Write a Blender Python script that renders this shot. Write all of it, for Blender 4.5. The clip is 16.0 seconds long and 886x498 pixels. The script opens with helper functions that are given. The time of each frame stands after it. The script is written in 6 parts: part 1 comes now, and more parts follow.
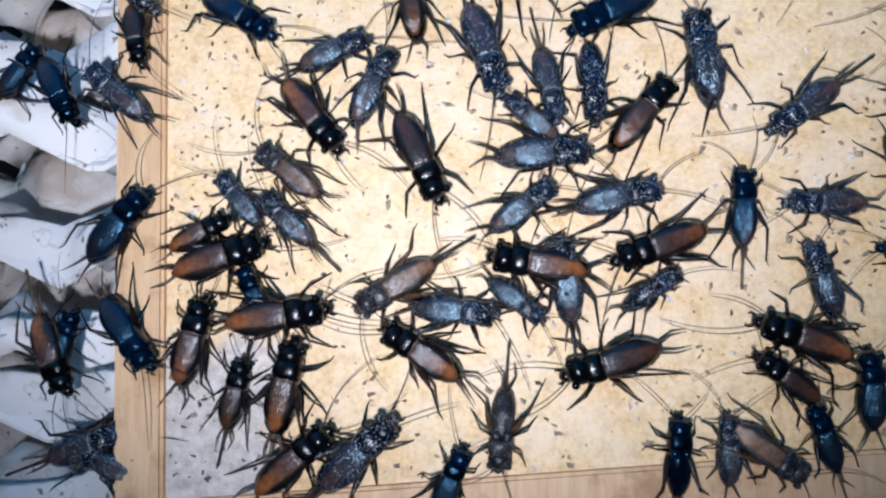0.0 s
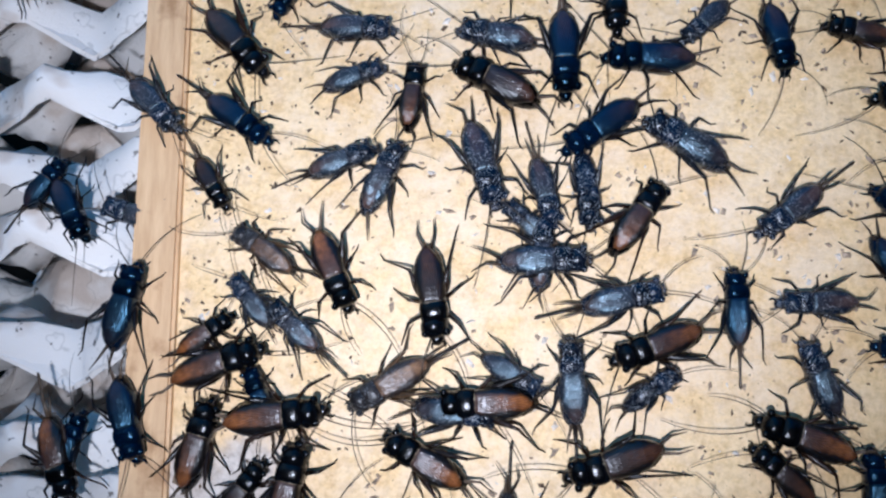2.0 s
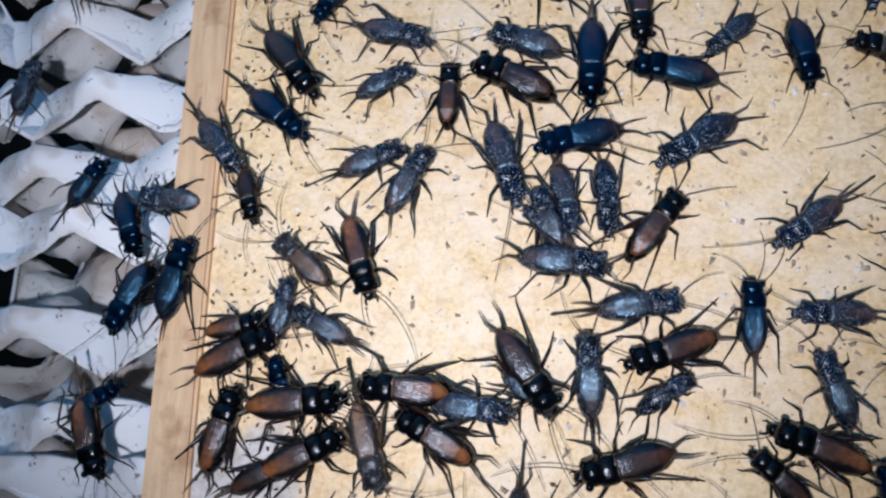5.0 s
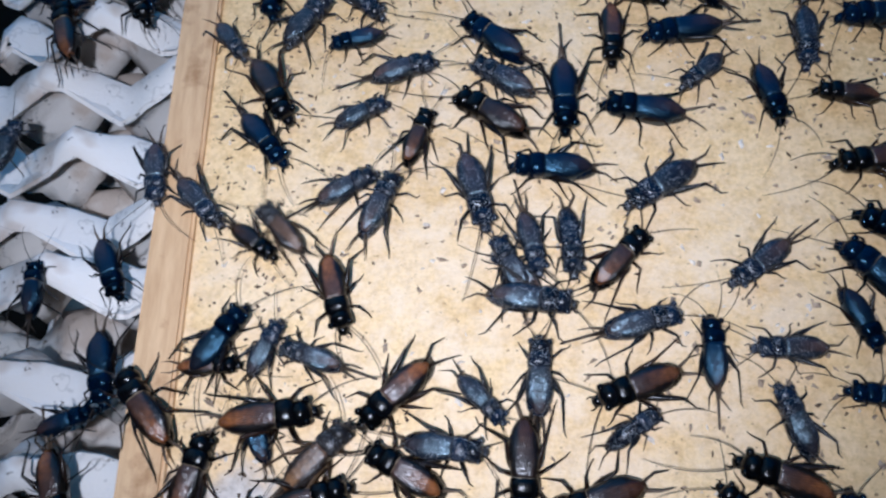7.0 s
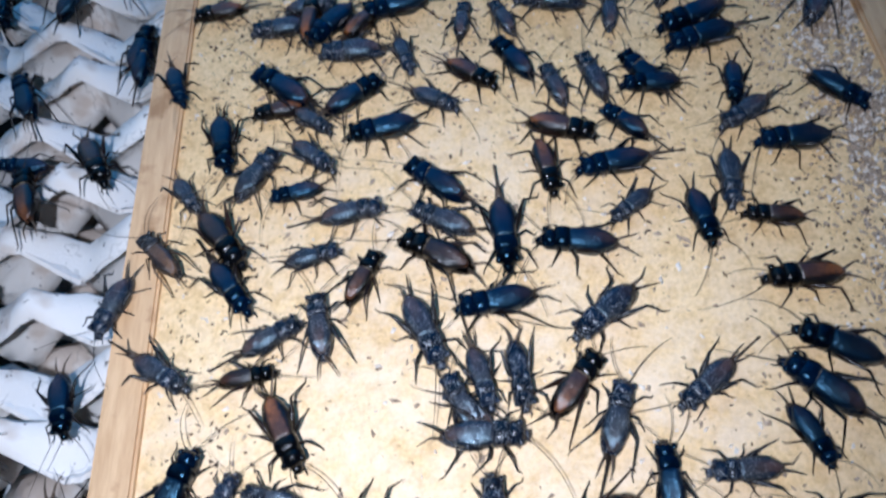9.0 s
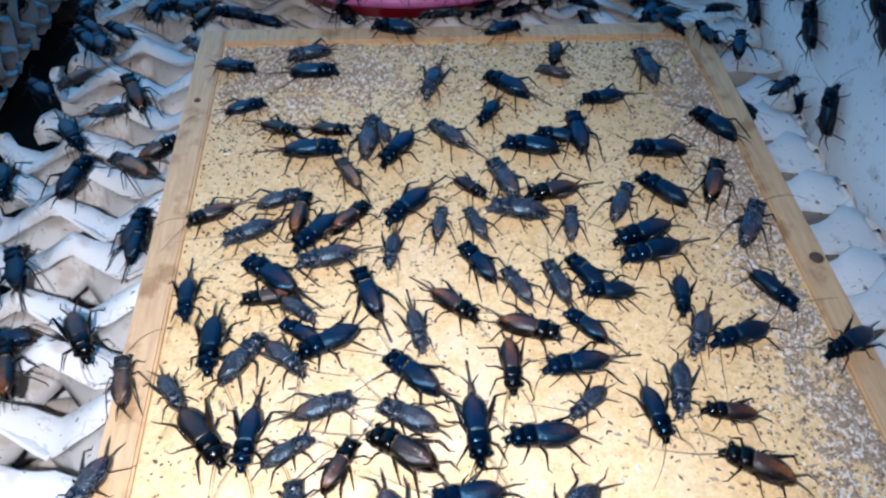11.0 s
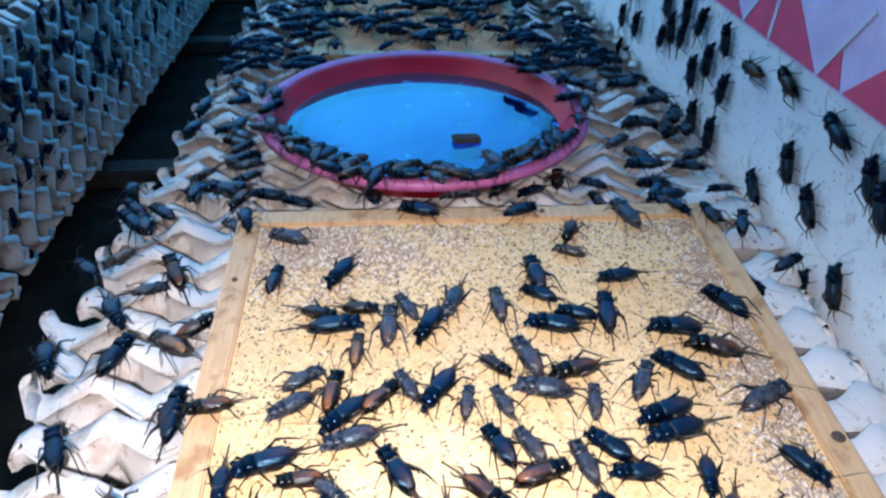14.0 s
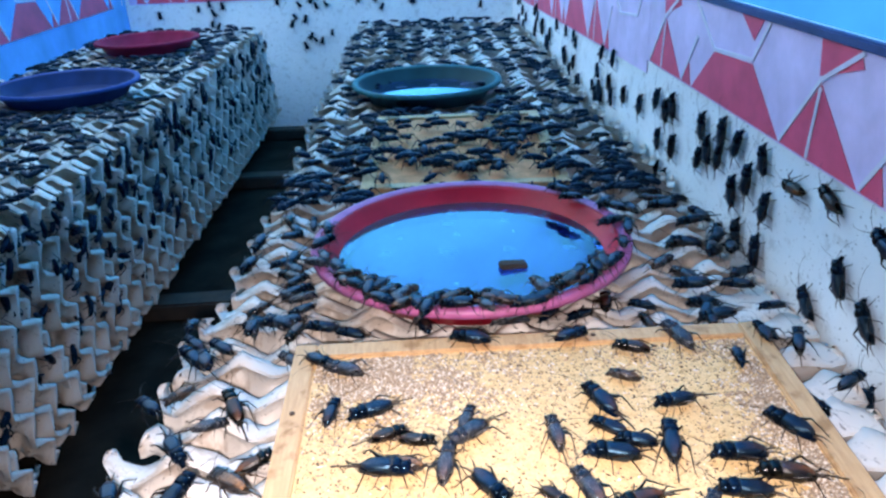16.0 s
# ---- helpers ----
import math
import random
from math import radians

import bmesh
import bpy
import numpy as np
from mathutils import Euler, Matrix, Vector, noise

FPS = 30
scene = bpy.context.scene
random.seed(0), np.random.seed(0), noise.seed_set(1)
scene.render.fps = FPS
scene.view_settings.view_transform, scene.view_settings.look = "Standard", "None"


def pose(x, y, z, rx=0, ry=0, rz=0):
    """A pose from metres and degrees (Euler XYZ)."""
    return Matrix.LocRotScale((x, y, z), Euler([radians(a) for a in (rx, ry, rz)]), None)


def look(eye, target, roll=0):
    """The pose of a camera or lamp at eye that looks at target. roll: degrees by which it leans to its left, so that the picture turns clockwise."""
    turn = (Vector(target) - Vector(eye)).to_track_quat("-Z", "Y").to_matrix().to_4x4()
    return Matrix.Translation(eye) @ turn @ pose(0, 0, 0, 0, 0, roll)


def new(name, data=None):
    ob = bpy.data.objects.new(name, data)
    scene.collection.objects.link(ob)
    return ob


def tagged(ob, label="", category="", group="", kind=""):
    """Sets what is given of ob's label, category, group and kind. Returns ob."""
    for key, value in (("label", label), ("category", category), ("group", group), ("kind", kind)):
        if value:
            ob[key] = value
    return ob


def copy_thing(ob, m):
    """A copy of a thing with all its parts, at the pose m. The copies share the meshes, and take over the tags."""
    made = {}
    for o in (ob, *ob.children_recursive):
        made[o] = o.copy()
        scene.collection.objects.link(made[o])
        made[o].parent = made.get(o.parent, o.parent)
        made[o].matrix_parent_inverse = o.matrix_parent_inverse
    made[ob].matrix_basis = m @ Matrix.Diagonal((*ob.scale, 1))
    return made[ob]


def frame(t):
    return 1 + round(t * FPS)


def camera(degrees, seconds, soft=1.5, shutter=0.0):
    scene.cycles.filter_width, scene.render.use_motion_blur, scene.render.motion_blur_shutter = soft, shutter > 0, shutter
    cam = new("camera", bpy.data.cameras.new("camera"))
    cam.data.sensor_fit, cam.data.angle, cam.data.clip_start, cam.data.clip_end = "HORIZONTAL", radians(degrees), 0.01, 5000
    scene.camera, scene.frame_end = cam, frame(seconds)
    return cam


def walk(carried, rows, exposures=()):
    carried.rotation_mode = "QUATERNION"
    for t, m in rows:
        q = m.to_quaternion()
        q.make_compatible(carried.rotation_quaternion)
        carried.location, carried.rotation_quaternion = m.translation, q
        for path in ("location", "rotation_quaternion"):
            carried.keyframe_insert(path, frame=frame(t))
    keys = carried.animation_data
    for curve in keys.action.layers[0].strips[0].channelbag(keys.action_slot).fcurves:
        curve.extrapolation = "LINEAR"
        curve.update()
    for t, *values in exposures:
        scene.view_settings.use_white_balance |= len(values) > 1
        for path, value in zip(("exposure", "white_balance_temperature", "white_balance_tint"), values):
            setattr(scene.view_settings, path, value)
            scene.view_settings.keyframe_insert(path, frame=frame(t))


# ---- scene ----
# The board lies on a slope against the level tray rows: its own frame, far edge at y = 0.
LEVEL = pose(0, 0, 0, 4.0)
cam = camera(61.9, 16.0, soft=2.4, shutter=0.4)
PATH = [
    (0, 0.0943, -0.3589, 0.1668, 7.35, 2.60, -0.73),
    (0.5, 0.0982, -0.3595, 0.1681, 8.91, 3.66, -0.42),
    (1, 0.0970, -0.3565, 0.1703, 9.78, 3.22, -0.73),
    (1.5, 0.0975, -0.3606, 0.1714, 14.34, 3.01, -0.85),
    (2, 0.0963, -0.3596, 0.1727, 15.12, 3.30, -0.97),
    (2.5, 0.0959, -0.3595, 0.1727, 15.54, 3.01, -0.92),
    (3, 0.1049, -0.3578, 0.1751, 14.94, 5.46, -0.05),
    (3.5, 0.0982, -0.3580, 0.1744, 15.76, 3.82, -0.58),
    (4, 0.0969, -0.3612, 0.1721, 14.29, 4.58, 0.45),
    (4.2, 0.1002, -0.3585, 0.1752, 14.33, 5.34, 1.56),
    (6.3, 0.0989, -0.3866, 0.1773, 23.22, 5.45, 0.91),
    (6.5, 0.0976, -0.3793, 0.1804, 21.52, 4.67, 0.50),
    (7, 0.0997, -0.3818, 0.1784, 24.04, 3.24, 0.15),
    (7.5, 0.1025, -0.3788, 0.1727, 23.87, 1.05, -1.63),
    (8, 0.1092, -0.3765, 0.1718, 26.08, 1.06, -3.73),
    (8.5, 0.1099, -0.3775, 0.1766, 28.45, 2.29, -4.04),
    (9, 0.1119, -0.3775, 0.1851, 32.60, 4.11, -3.58),
    (9.2, 0.1099, -0.3777, 0.1875, 34.85, 3.08, -4.00),
    (11.3, 0.0949, -0.3773, 0.2109, 45.08, -1.82, -4.36),
    (11.5, 0.0893, -0.3750, 0.2124, 45.40, -1.99, -5.00),
    (12, 0.0904, -0.3766, 0.2154, 47.31, -1.74, -4.80),
    (12.5, 0.0873, -0.3768, 0.2191, 48.97, -1.49, -4.90),
    (13, 0.0880, -0.3802, 0.2164, 51.87, -1.03, -3.63),
    (13.5, 0.0884, -0.3773, 0.2245, 53.67, -0.87, -3.67),
    (14, 0.0890, -0.3790, 0.2282, 56.06, -0.97, -4.00),
    (14.5, 0.0903, -0.3805, 0.2270, 58.33, -1.00, -3.99),
    (15, 0.0875, -0.3799, 0.2299, 59.59, -0.54, -4.14),
    (15.5, 0.0874, -0.3817, 0.2347, 63.28, 1.25, -3.11),
    (16, 0.0833, -0.3829, 0.2368, 65.29, 2.24, -2.14),
]
EXPOSURES = [(0.0, 0.0, 5750, 9), (1.5, -0.04, 5750, 9), (3.5, 0.0, 5700, 9), (4.0, -0.06, 5700, 9), (6.5, -0.27, 5700, 9), (7.0, -0.2, 5700, 9), (7.5, 0.0, 5700, 9), (8.0, -0.18, 5700, 9), (9.0, 0.08, 5600, 8),
             (11.5, 0.87, 6150, 9), (12.0, 1.0, 6250, 10), (12.5, 0.93, 6450, 11), (13.0, 1.14, 6600, 13), (14.0, 1.44, 6850, 16), (15.0, 1.72, 7250, 19), (16.0, 1.95, 7850, 21)]
walk(cam, [(row[0], pose(*row[1:])) for row in PATH], EXPOSURES)

# ---- light: daylight through a blue tarpaulin, and the torch of the phone that films ----
world = bpy.data.worlds.new("sky")
scene.world = world
world.use_nodes = True
wn = world.node_tree.nodes
sky = wn.new("ShaderNodeTexSky")
sky.sky_type, sky.sun_disc = "NISHITA", False
sky.sun_elevation, sky.sun_rotation = radians(49.4), radians(9)
world.node_tree.links.new(sky.outputs[0], wn["Background"].inputs[0])
wn["Background"].inputs[1].default_value = 0.12
sun = new("sun", bpy.data.lights.new("sun", "SUN"))
sun.data.energy, sun.data.angle, sun.data.color = 5.0, radians(0.5), (1, 0.96, 0.9)
sun.matrix_world = look((0.35, 2.2, 2.6), (0, 0, 0))
torch = new("phone_torch", bpy.data.lights.new("phone_torch", "SPOT"))
torch.data.energy, torch.data.shadow_soft_size, torch.data.color = 6.4, 0.006, (0.81, 0.815, 0.90)
torch.data.spot_size, torch.data.spot_blend = radians(90), 1.0
torch.matrix_world = LEVEL @ look((0.076, -0.388, 0.262), (0.082, -0.245, 0))


# ---- materials ----
def material(name):
    m = bpy.data.materials.new(name)
    m.use_nodes = True
    n, l = m.node_tree.nodes, m.node_tree.links
    return m, n, l, n["Principled BSDF"]


def coords(n, l, scale, stretch=(1, 1, 1), kind="Object"):
    c, m = n.new("ShaderNodeTexCoord"), n.new("ShaderNodeMapping")
    l.new(c.outputs[kind], m.inputs[0])
    m.inputs["Scale"].default_value = [scale * s for s in stretch]
    return m.outputs[0]


def noise_of(n, l, where, scale=1.0, detail=4.0, rough=0.6):
    t = n.new("ShaderNodeTexNoise")
    l.new(where, t.inputs["Vector"])
    t.inputs["Scale"].default_value, t.inputs["Detail"].default_value, t.inputs["Roughness"].default_value = scale, detail, rough
    return t.outputs["Fac"]


def ramp(n, l, fac, *stops):
    r = n.new("ShaderNodeValToRGB")
    l.new(fac, r.inputs[0])
    e = r.color_ramp.elements
    while len(e) < len(stops):
        e.new(0.5)
    for s, (at, colour) in zip(e, stops):
        s.position, s.color = at, (*colour, 1)
    return r.outputs[0]


def mixed(n, l, fac, a, b, how="MIX"):
    m = n.new("ShaderNodeMix")
    m.data_type, m.blend_type = "RGBA", how
    for socket, v in ((0, fac), (6, a), (7, b)):
        if isinstance(v, (int, float)):
            m.inputs[socket].default_value = v
        elif isinstance(v, tuple):
            m.inputs[socket].default_value = (*v, 1)
        else:
            l.new(v, m.inputs[socket])
    return m.outputs[2]


def bump(n, l, p, height, strength=0.4, distance=0.001):
    b = n.new("ShaderNodeBump")
    b.inputs["Strength"].default_value, b.inputs["Distance"].default_value = strength, distance
    l.new(height, b.inputs["Height"])
    l.new(b.outputs[0], p.inputs["Normal"])


def spread_of(n, l, value, low, high, a=0.0, b=1.0):
    r = n.new("ShaderNodeMapRange")
    r.interpolation_type = "SMOOTHSTEP"
    l.new(value, r.inputs[0])
    for k, v in enumerate((low, high, a, b)):
        r.inputs[k + 1].default_value = v
    return r.outputs[0]


def sums(n, l, how, a, b=0.0):
    m = n.new("ShaderNodeMath")
    m.operation = how
    for socket, v in zip(m.inputs, (a, b)):
        if isinstance(v, (int, float)):
            socket.default_value = v
        else:
            l.new(v, socket)
    return m.outputs[0]


def pulp_material():
    m, n, l, p = material("grey_pulp_card")
    w = coords(n, l, 1)
    big, fine = noise_of(n, l, w, 22, 4), noise_of(n, l, w, 900, 3)
    info = n.new("ShaderNodeObjectInfo")
    tone = ramp(n, l, info.outputs["Random"], (0, (0.60, 0.56, 0.52)), (1, (0.72, 0.68, 0.635)))
    # taupe patches paint in the dimmer, recessed cup faces
    face_shade = ramp(n, l, big, (0.40, (0.74, 0.66, 0.60)), (0.47, (1, 1, 1)))
    c = mixed(n, l, 1.0, tone, face_shade, "MULTIPLY")
    # dark of small holes and cracks put into the card's colour
    spots = ramp(n, l, noise_of(n, l, w, 260, 2), (0.67, (1, 1, 1)), (0.71, (0.12, 0.1, 0.09)))
    crack = ramp(n, l, noise_of(n, l, w, 30, 4, 0.55), (0.4935, (1, 1, 1)), (0.499, (0.16, 0.15, 0.14)), (0.501, (0.16, 0.15, 0.14)), (0.5065, (1, 1, 1)))
    c = mixed(n, l, 0.3, c, crack, "MULTIPLY")
    l.new(mixed(n, l, 0.8, c, spots, "MULTIPLY"), p.inputs["Base Color"])
    p.inputs["Roughness"].default_value = 0.9
    bump(n, l, p, fine, 0.5, 0.0006)
    return m


def board_material():
    m, n, l, p = material("yellow_hardboard")
    w = coords(n, l, 1)
    big, fine = noise_of(n, l, w, 14, 4), noise_of(n, l, w, 620, 4, 0.7)
    c = ramp(n, l, big, (0.3, (0.69, 0.455, 0.205)), (0.7, (0.80, 0.565, 0.285)))
    grain = ramp(n, l, fine, (0.38, (0.80, 0.76, 0.70)), (0.56, (1, 1, 1)))
    c = mixed(n, l, 1.0, c, grain, "MULTIPLY")
    chips = ramp(n, l, noise_of(n, l, w, 210, 4, 0.65), (0.40, (0.84, 0.80, 0.74)), (0.52, (1, 1, 1)))
    c = mixed(n, l, 1.0, c, chips, "MULTIPLY")
    axes = n.new("ShaderNodeSeparateXYZ")
    l.new(w, axes.inputs[0])
    # feed dust, strengthened mid near half to paint in the torch's hot spot
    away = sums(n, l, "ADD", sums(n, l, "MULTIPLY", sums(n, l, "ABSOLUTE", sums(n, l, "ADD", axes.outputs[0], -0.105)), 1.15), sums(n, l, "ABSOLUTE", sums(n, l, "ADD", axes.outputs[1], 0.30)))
    hot_spot = spread_of(n, l, sums(n, l, "ADD", away, sums(n, l, "MULTIPLY", big, 0.10)), 0.24, 0.12, 0.15, 0.75)
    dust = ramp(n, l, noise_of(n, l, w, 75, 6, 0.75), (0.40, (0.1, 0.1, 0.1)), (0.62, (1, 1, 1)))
    c = mixed(n, l, mixed(n, l, hot_spot, (0, 0, 0), dust), c, (0.77, 0.60, 0.42))
    specks = ramp(n, l, noise_of(n, l, w, 520, 2), (0.68, (1, 1, 1)), (0.72, (0.22, 0.15, 0.10)))
    c = mixed(n, l, 0.85, c, specks, "MULTIPLY")
    # bare grey patch worn into one near corner
    edge = sums(n, l, "MULTIPLY", noise_of(n, l, w, 70, 4), 0.03)
    worn = sums(n, l, "MULTIPLY", spread_of(n, l, sums(n, l, "ADD", axes.outputs[0], edge), 0.062, 0.052), spread_of(n, l, sums(n, l, "ADD", axes.outputs[1], edge), -0.336, -0.350))
    grey = ramp(n, l, noise_of(n, l, w, 260, 4, 0.7), (0.35, (0.37, 0.31, 0.26)), (0.62, (0.58, 0.51, 0.44)))
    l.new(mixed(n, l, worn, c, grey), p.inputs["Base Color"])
    p.inputs["Roughness"].default_value = 0.6
    bump(n, l, p, fine, 0.6, 0.0007)
    return m


def pine_material():
    m, n, l, p = material("worn_pine_strip")
    w = coords(n, l, 1, (60, 6, 60))
    grain = noise_of(n, l, w, 8, 5, 0.7)
    c = ramp(n, l, grain, (0.3, (0.47, 0.28, 0.135)), (0.7, (0.63, 0.41, 0.22)))
    dirt = ramp(n, l, noise_of(n, l, coords(n, l, 1), 70, 5), (0.34, (0.66, 0.58, 0.5)), (0.46, (1, 1, 1)))
    l.new(mixed(n, l, 1.0, c, dirt, "MULTIPLY"), p.inputs["Base Color"])
    p.inputs["Roughness"].default_value = 0.6
    bump(n, l, p, grain, 0.3, 0.0004)
    return m


def plain_material(name, colour, rough=0.5, vary=0.15, size=60.0, coat=0.0, metal=0.0, shine=0.5):
    m, n, l, p = material(name)
    w = coords(n, l, 1)
    v = noise_of(n, l, w, size, 5)
    dark = tuple(c * (1 - vary) for c in colour)
    light = tuple(min(1, c * (1 + vary)) for c in colour)
    l.new(ramp(n, l, v, (0.3, dark), (0.7, light)), p.inputs["Base Color"])
    p.inputs["Roughness"].default_value, p.inputs["Coat Weight"].default_value, p.inputs["Metallic"].default_value = rough, coat, metal
    p.inputs["Specular IOR Level"].default_value = shine
    bump(n, l, p, noise_of(n, l, w, size * 12, 3), 0.15, 0.0004)
    return m


def wall_material():
    m, n, l, p = material("whitewashed_wall")
    w = coords(n, l, 1)
    c = ramp(n, l, noise_of(n, l, w, 14, 5), (0.3, (0.80, 0.86, 0.88)), (0.7, (0.88, 0.92, 0.93)))
    grime = ramp(n, l, noise_of(n, l, w, 55, 5, 0.7), (0.36, (0.66, 0.64, 0.62)), (0.44, (1, 1, 1)))
    c = mixed(n, l, 0.6, c, grime, "MULTIPLY")
    dots = ramp(n, l, noise_of(n, l, w, 330, 2), (0.66, (1, 1, 1)), (0.70, (0.12, 0.11, 0.10)))
    l.new(mixed(n, l, 0.85, c, dots, "MULTIPLY"), p.inputs["Base Color"])
    p.inputs["Roughness"].default_value = 0.8
    bump(n, l, p, noise_of(n, l, w, 120, 4), 0.3, 0.001)
    return m


def shell_material(name, dark, light, rough=0.3, dust=0.0, sheen=(1, 1, 1), gloss=0.24):
    """The horny skin of a cricket, finely pitted; dust: how much feed dust clings to it."""
    m, n, l, p = material(name)
    w = coords(n, l, 1)
    info = n.new("ShaderNodeObjectInfo")
    tone = ramp(n, l, info.outputs["Random"], (0, dark), (1, light))
    mottle = ramp(n, l, noise_of(n, l, w, 300, 3), (0.3, (0.5, 0.5, 0.5)), (0.65, (1, 1, 1)))
    c = mixed(n, l, 1.0, tone, mottle, "MULTIPLY")
    l.new(dusted(n, l, w, c, dust), p.inputs["Base Color"])
    p.inputs["Roughness"].default_value, p.inputs["Specular IOR Level"].default_value = rough, gloss
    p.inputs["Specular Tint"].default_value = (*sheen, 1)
    pits = mixed(n, l, 0.5, noise_of(n, l, w, 620, 3), noise_of(n, l, w, 2100, 2))
    bump(n, l, p, pits, 0.7 if dust else 0.45, 0.0003)
    return m


def dusted(n, l, w, colour, dust):
    """Pale specks of feed dust over a colour, in drifts."""
    if not dust:
        return colour
    grains = ramp(n, l, noise_of(n, l, w, 2300, 2, 0.6), (0.575, (0, 0, 0)), (0.63, (1, 1, 1)))
    drift = ramp(n, l, noise_of(n, l, w, 330, 2), (0.40, (0.15, 0.15, 0.15)), (0.62, (1, 1, 1)))
    fac = mixed(n, l, 1.0, mixed(n, l, dust, (0, 0, 0), grains), drift, "MULTIPLY")
    return mixed(n, l, fac, colour, (0.52, 0.54, 0.56))


def wing_material(name, dark, light, flank, rough=0.36, dust=0.0, warm=(0.2, 0.1, 0.05), gloss=0.6, sheen=(1, 1, 1)):
    """Folded wing covers: veined middle field that warms towards the tip, dark flanks."""
    m, n, l, p = material(name)
    w = coords(n, l, 1)
    axes = n.new("ShaderNodeSeparateXYZ")
    l.new(w, axes.inputs[0])
    x, y = sums(n, l, "ABSOLUTE", axes.outputs[0]), axes.outputs[1]
    info = n.new("ShaderNodeObjectInfo")
    tone = ramp(n, l, info.outputs["Random"], (0, dark), (1, light))
    back = spread_of(n, l, y, 0.0005, -0.0075, 0.0, 1.0)
    brownness = spread_of(n, l, info.outputs["Random"], 0.1, 0.9, 0.15, 0.95)
    c = mixed(n, l, sums(n, l, "MULTIPLY", back, brownness), tone, warm)
    mottle = ramp(n, l, noise_of(n, l, w, 420, 3), (0.34, (0.42, 0.40, 0.40)), (0.62, (1, 1, 1)))
    c = mixed(n, l, 1.0, c, mottle, "MULTIPLY")
    slant = n.new("ShaderNodeCombineXYZ")
    l.new(sums(n, l, "ADD", x, sums(n, l, "MULTIPLY", y, 0.20)), slant.inputs[0])
    l.new(y, slant.inputs[1])
    wave = n.new("ShaderNodeTexWave")
    l.new(slant.outputs[0], wave.inputs["Vector"])
    wave.bands_direction = "X"
    for key, v in (("Scale", 560), ("Distortion", 3.2), ("Detail", 2.0), ("Detail Scale", 420 / 560)):
        wave.inputs[key].default_value = v
    cells = n.new("ShaderNodeTexVoronoi")
    cells.feature = "DISTANCE_TO_EDGE"
    net = n.new("ShaderNodeMapping")
    net.inputs["Scale"].default_value = (1500, 620, 1)
    l.new(slant.outputs[0], net.inputs[0])
    l.new(net.outputs[0], cells.inputs["Vector"])
    cells.inputs["Scale"].default_value = 1.0
    veins = ramp(n, l, cells.outputs["Distance"], (0.0, (1, 1, 1)), (0.16, (0, 0, 0)))
    groove = ramp(n, l, wave.outputs["Fac"], (0.15, (0.45, 0.42, 0.42)), (0.6, (1, 1, 1)))
    c = mixed(n, l, 0.75, c, groove, "MULTIPLY")
    rim = sums(n, l, "ADD", sums(n, l, "MULTIPLY", noise_of(n, l, w, 700, 3), 0.0011), sums(n, l, "MULTIPLY", back, 0.0005))
    side = spread_of(n, l, sums(n, l, "ADD", x, rim), 0.0020, 0.0030)
    c = mixed(n, l, side, c, flank)
    l.new(dusted(n, l, w, c, dust), p.inputs["Base Color"])
    p.inputs["Roughness"].default_value, p.inputs["Specular IOR Level"].default_value = rough, gloss
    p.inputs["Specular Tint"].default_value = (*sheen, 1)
    relief = mixed(n, l, 0.25, mixed(n, l, 0.4, wave.outputs["Fac"], veins), noise_of(n, l, w, 2000, 3))
    bump(n, l, p, relief, 0.5, 0.00025)
    return m


def tarp_material(name, dark, light):
    m, n, l, p = material(name)
    w = coords(n, l, 1)
    weave = ramp(n, l, noise_of(n, l, w, 3, 4), (0.3, dark), (0.7, light))
    t, d, mix = n.new("ShaderNodeBsdfTranslucent"), n.new("ShaderNodeBsdfDiffuse"), n.new("ShaderNodeMixShader")
    l.new(weave, t.inputs[0]), l.new(weave, d.inputs[0])
    mix.inputs[0].default_value = 0.2
    l.new(t.outputs[0], mix.inputs[1]), l.new(d.outputs[0], mix.inputs[2])
    l.new(mix.outputs[0], n["Material Output"].inputs[0])
    n.remove(p)
    return m


def water_material():
    m, n, l, p = material("roof_tinted_water")
    # deep blue base stands in for the roof's reflection; extra coat strengthens it
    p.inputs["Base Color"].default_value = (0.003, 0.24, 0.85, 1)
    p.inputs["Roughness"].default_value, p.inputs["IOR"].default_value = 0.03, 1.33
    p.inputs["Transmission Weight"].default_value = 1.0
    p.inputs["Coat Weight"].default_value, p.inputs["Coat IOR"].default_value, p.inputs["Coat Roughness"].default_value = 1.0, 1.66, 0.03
    bump(n, l, p, noise_of(n, l, coords(n, l, 1), 18, 2), 0.05, 0.002)
    return m


PULP, BOARD, PINE = pulp_material(), board_material(), pine_material()
TARP = tarp_material("blue_tarpaulin", (0.011, 0.235, 0.59), (0.016, 0.32, 0.74))
# unseen pale roof section, added to bring in paler daylight from the left
PALE_SECTION = tarp_material("added_pale_section", (0.33, 0.57, 0.78), (0.41, 0.69, 0.91))
# unseen cover over the near end, added to hold daylight back
DARK_COVER = plain_material("unseen_dark_cover", (0.05, 0.04, 0.032), 0.9, 0.4, 6)
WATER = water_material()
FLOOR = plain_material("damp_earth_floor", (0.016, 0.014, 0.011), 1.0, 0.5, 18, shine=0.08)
KNOT = plain_material("rusty_nail", (0.07, 0.045, 0.03), 0.8, 0.4, 300)
# soiled timber, darkened further so that it hardly shows in the gap
SLAT = plain_material("darkened_soiled_timber", (0.035, 0.028, 0.023), 0.9, 0.35, 40)
WHITEWASH = wall_material()
BLUE_LINING = plain_material("blue_sheet_lining", (0.002, 0.42, 0.80), 0.7, 0.2, 9, shine=0.1)
PINK = plain_material("red_pink_plastic", (0.90, 0.10, 0.19), 0.5, 0.18, 25)
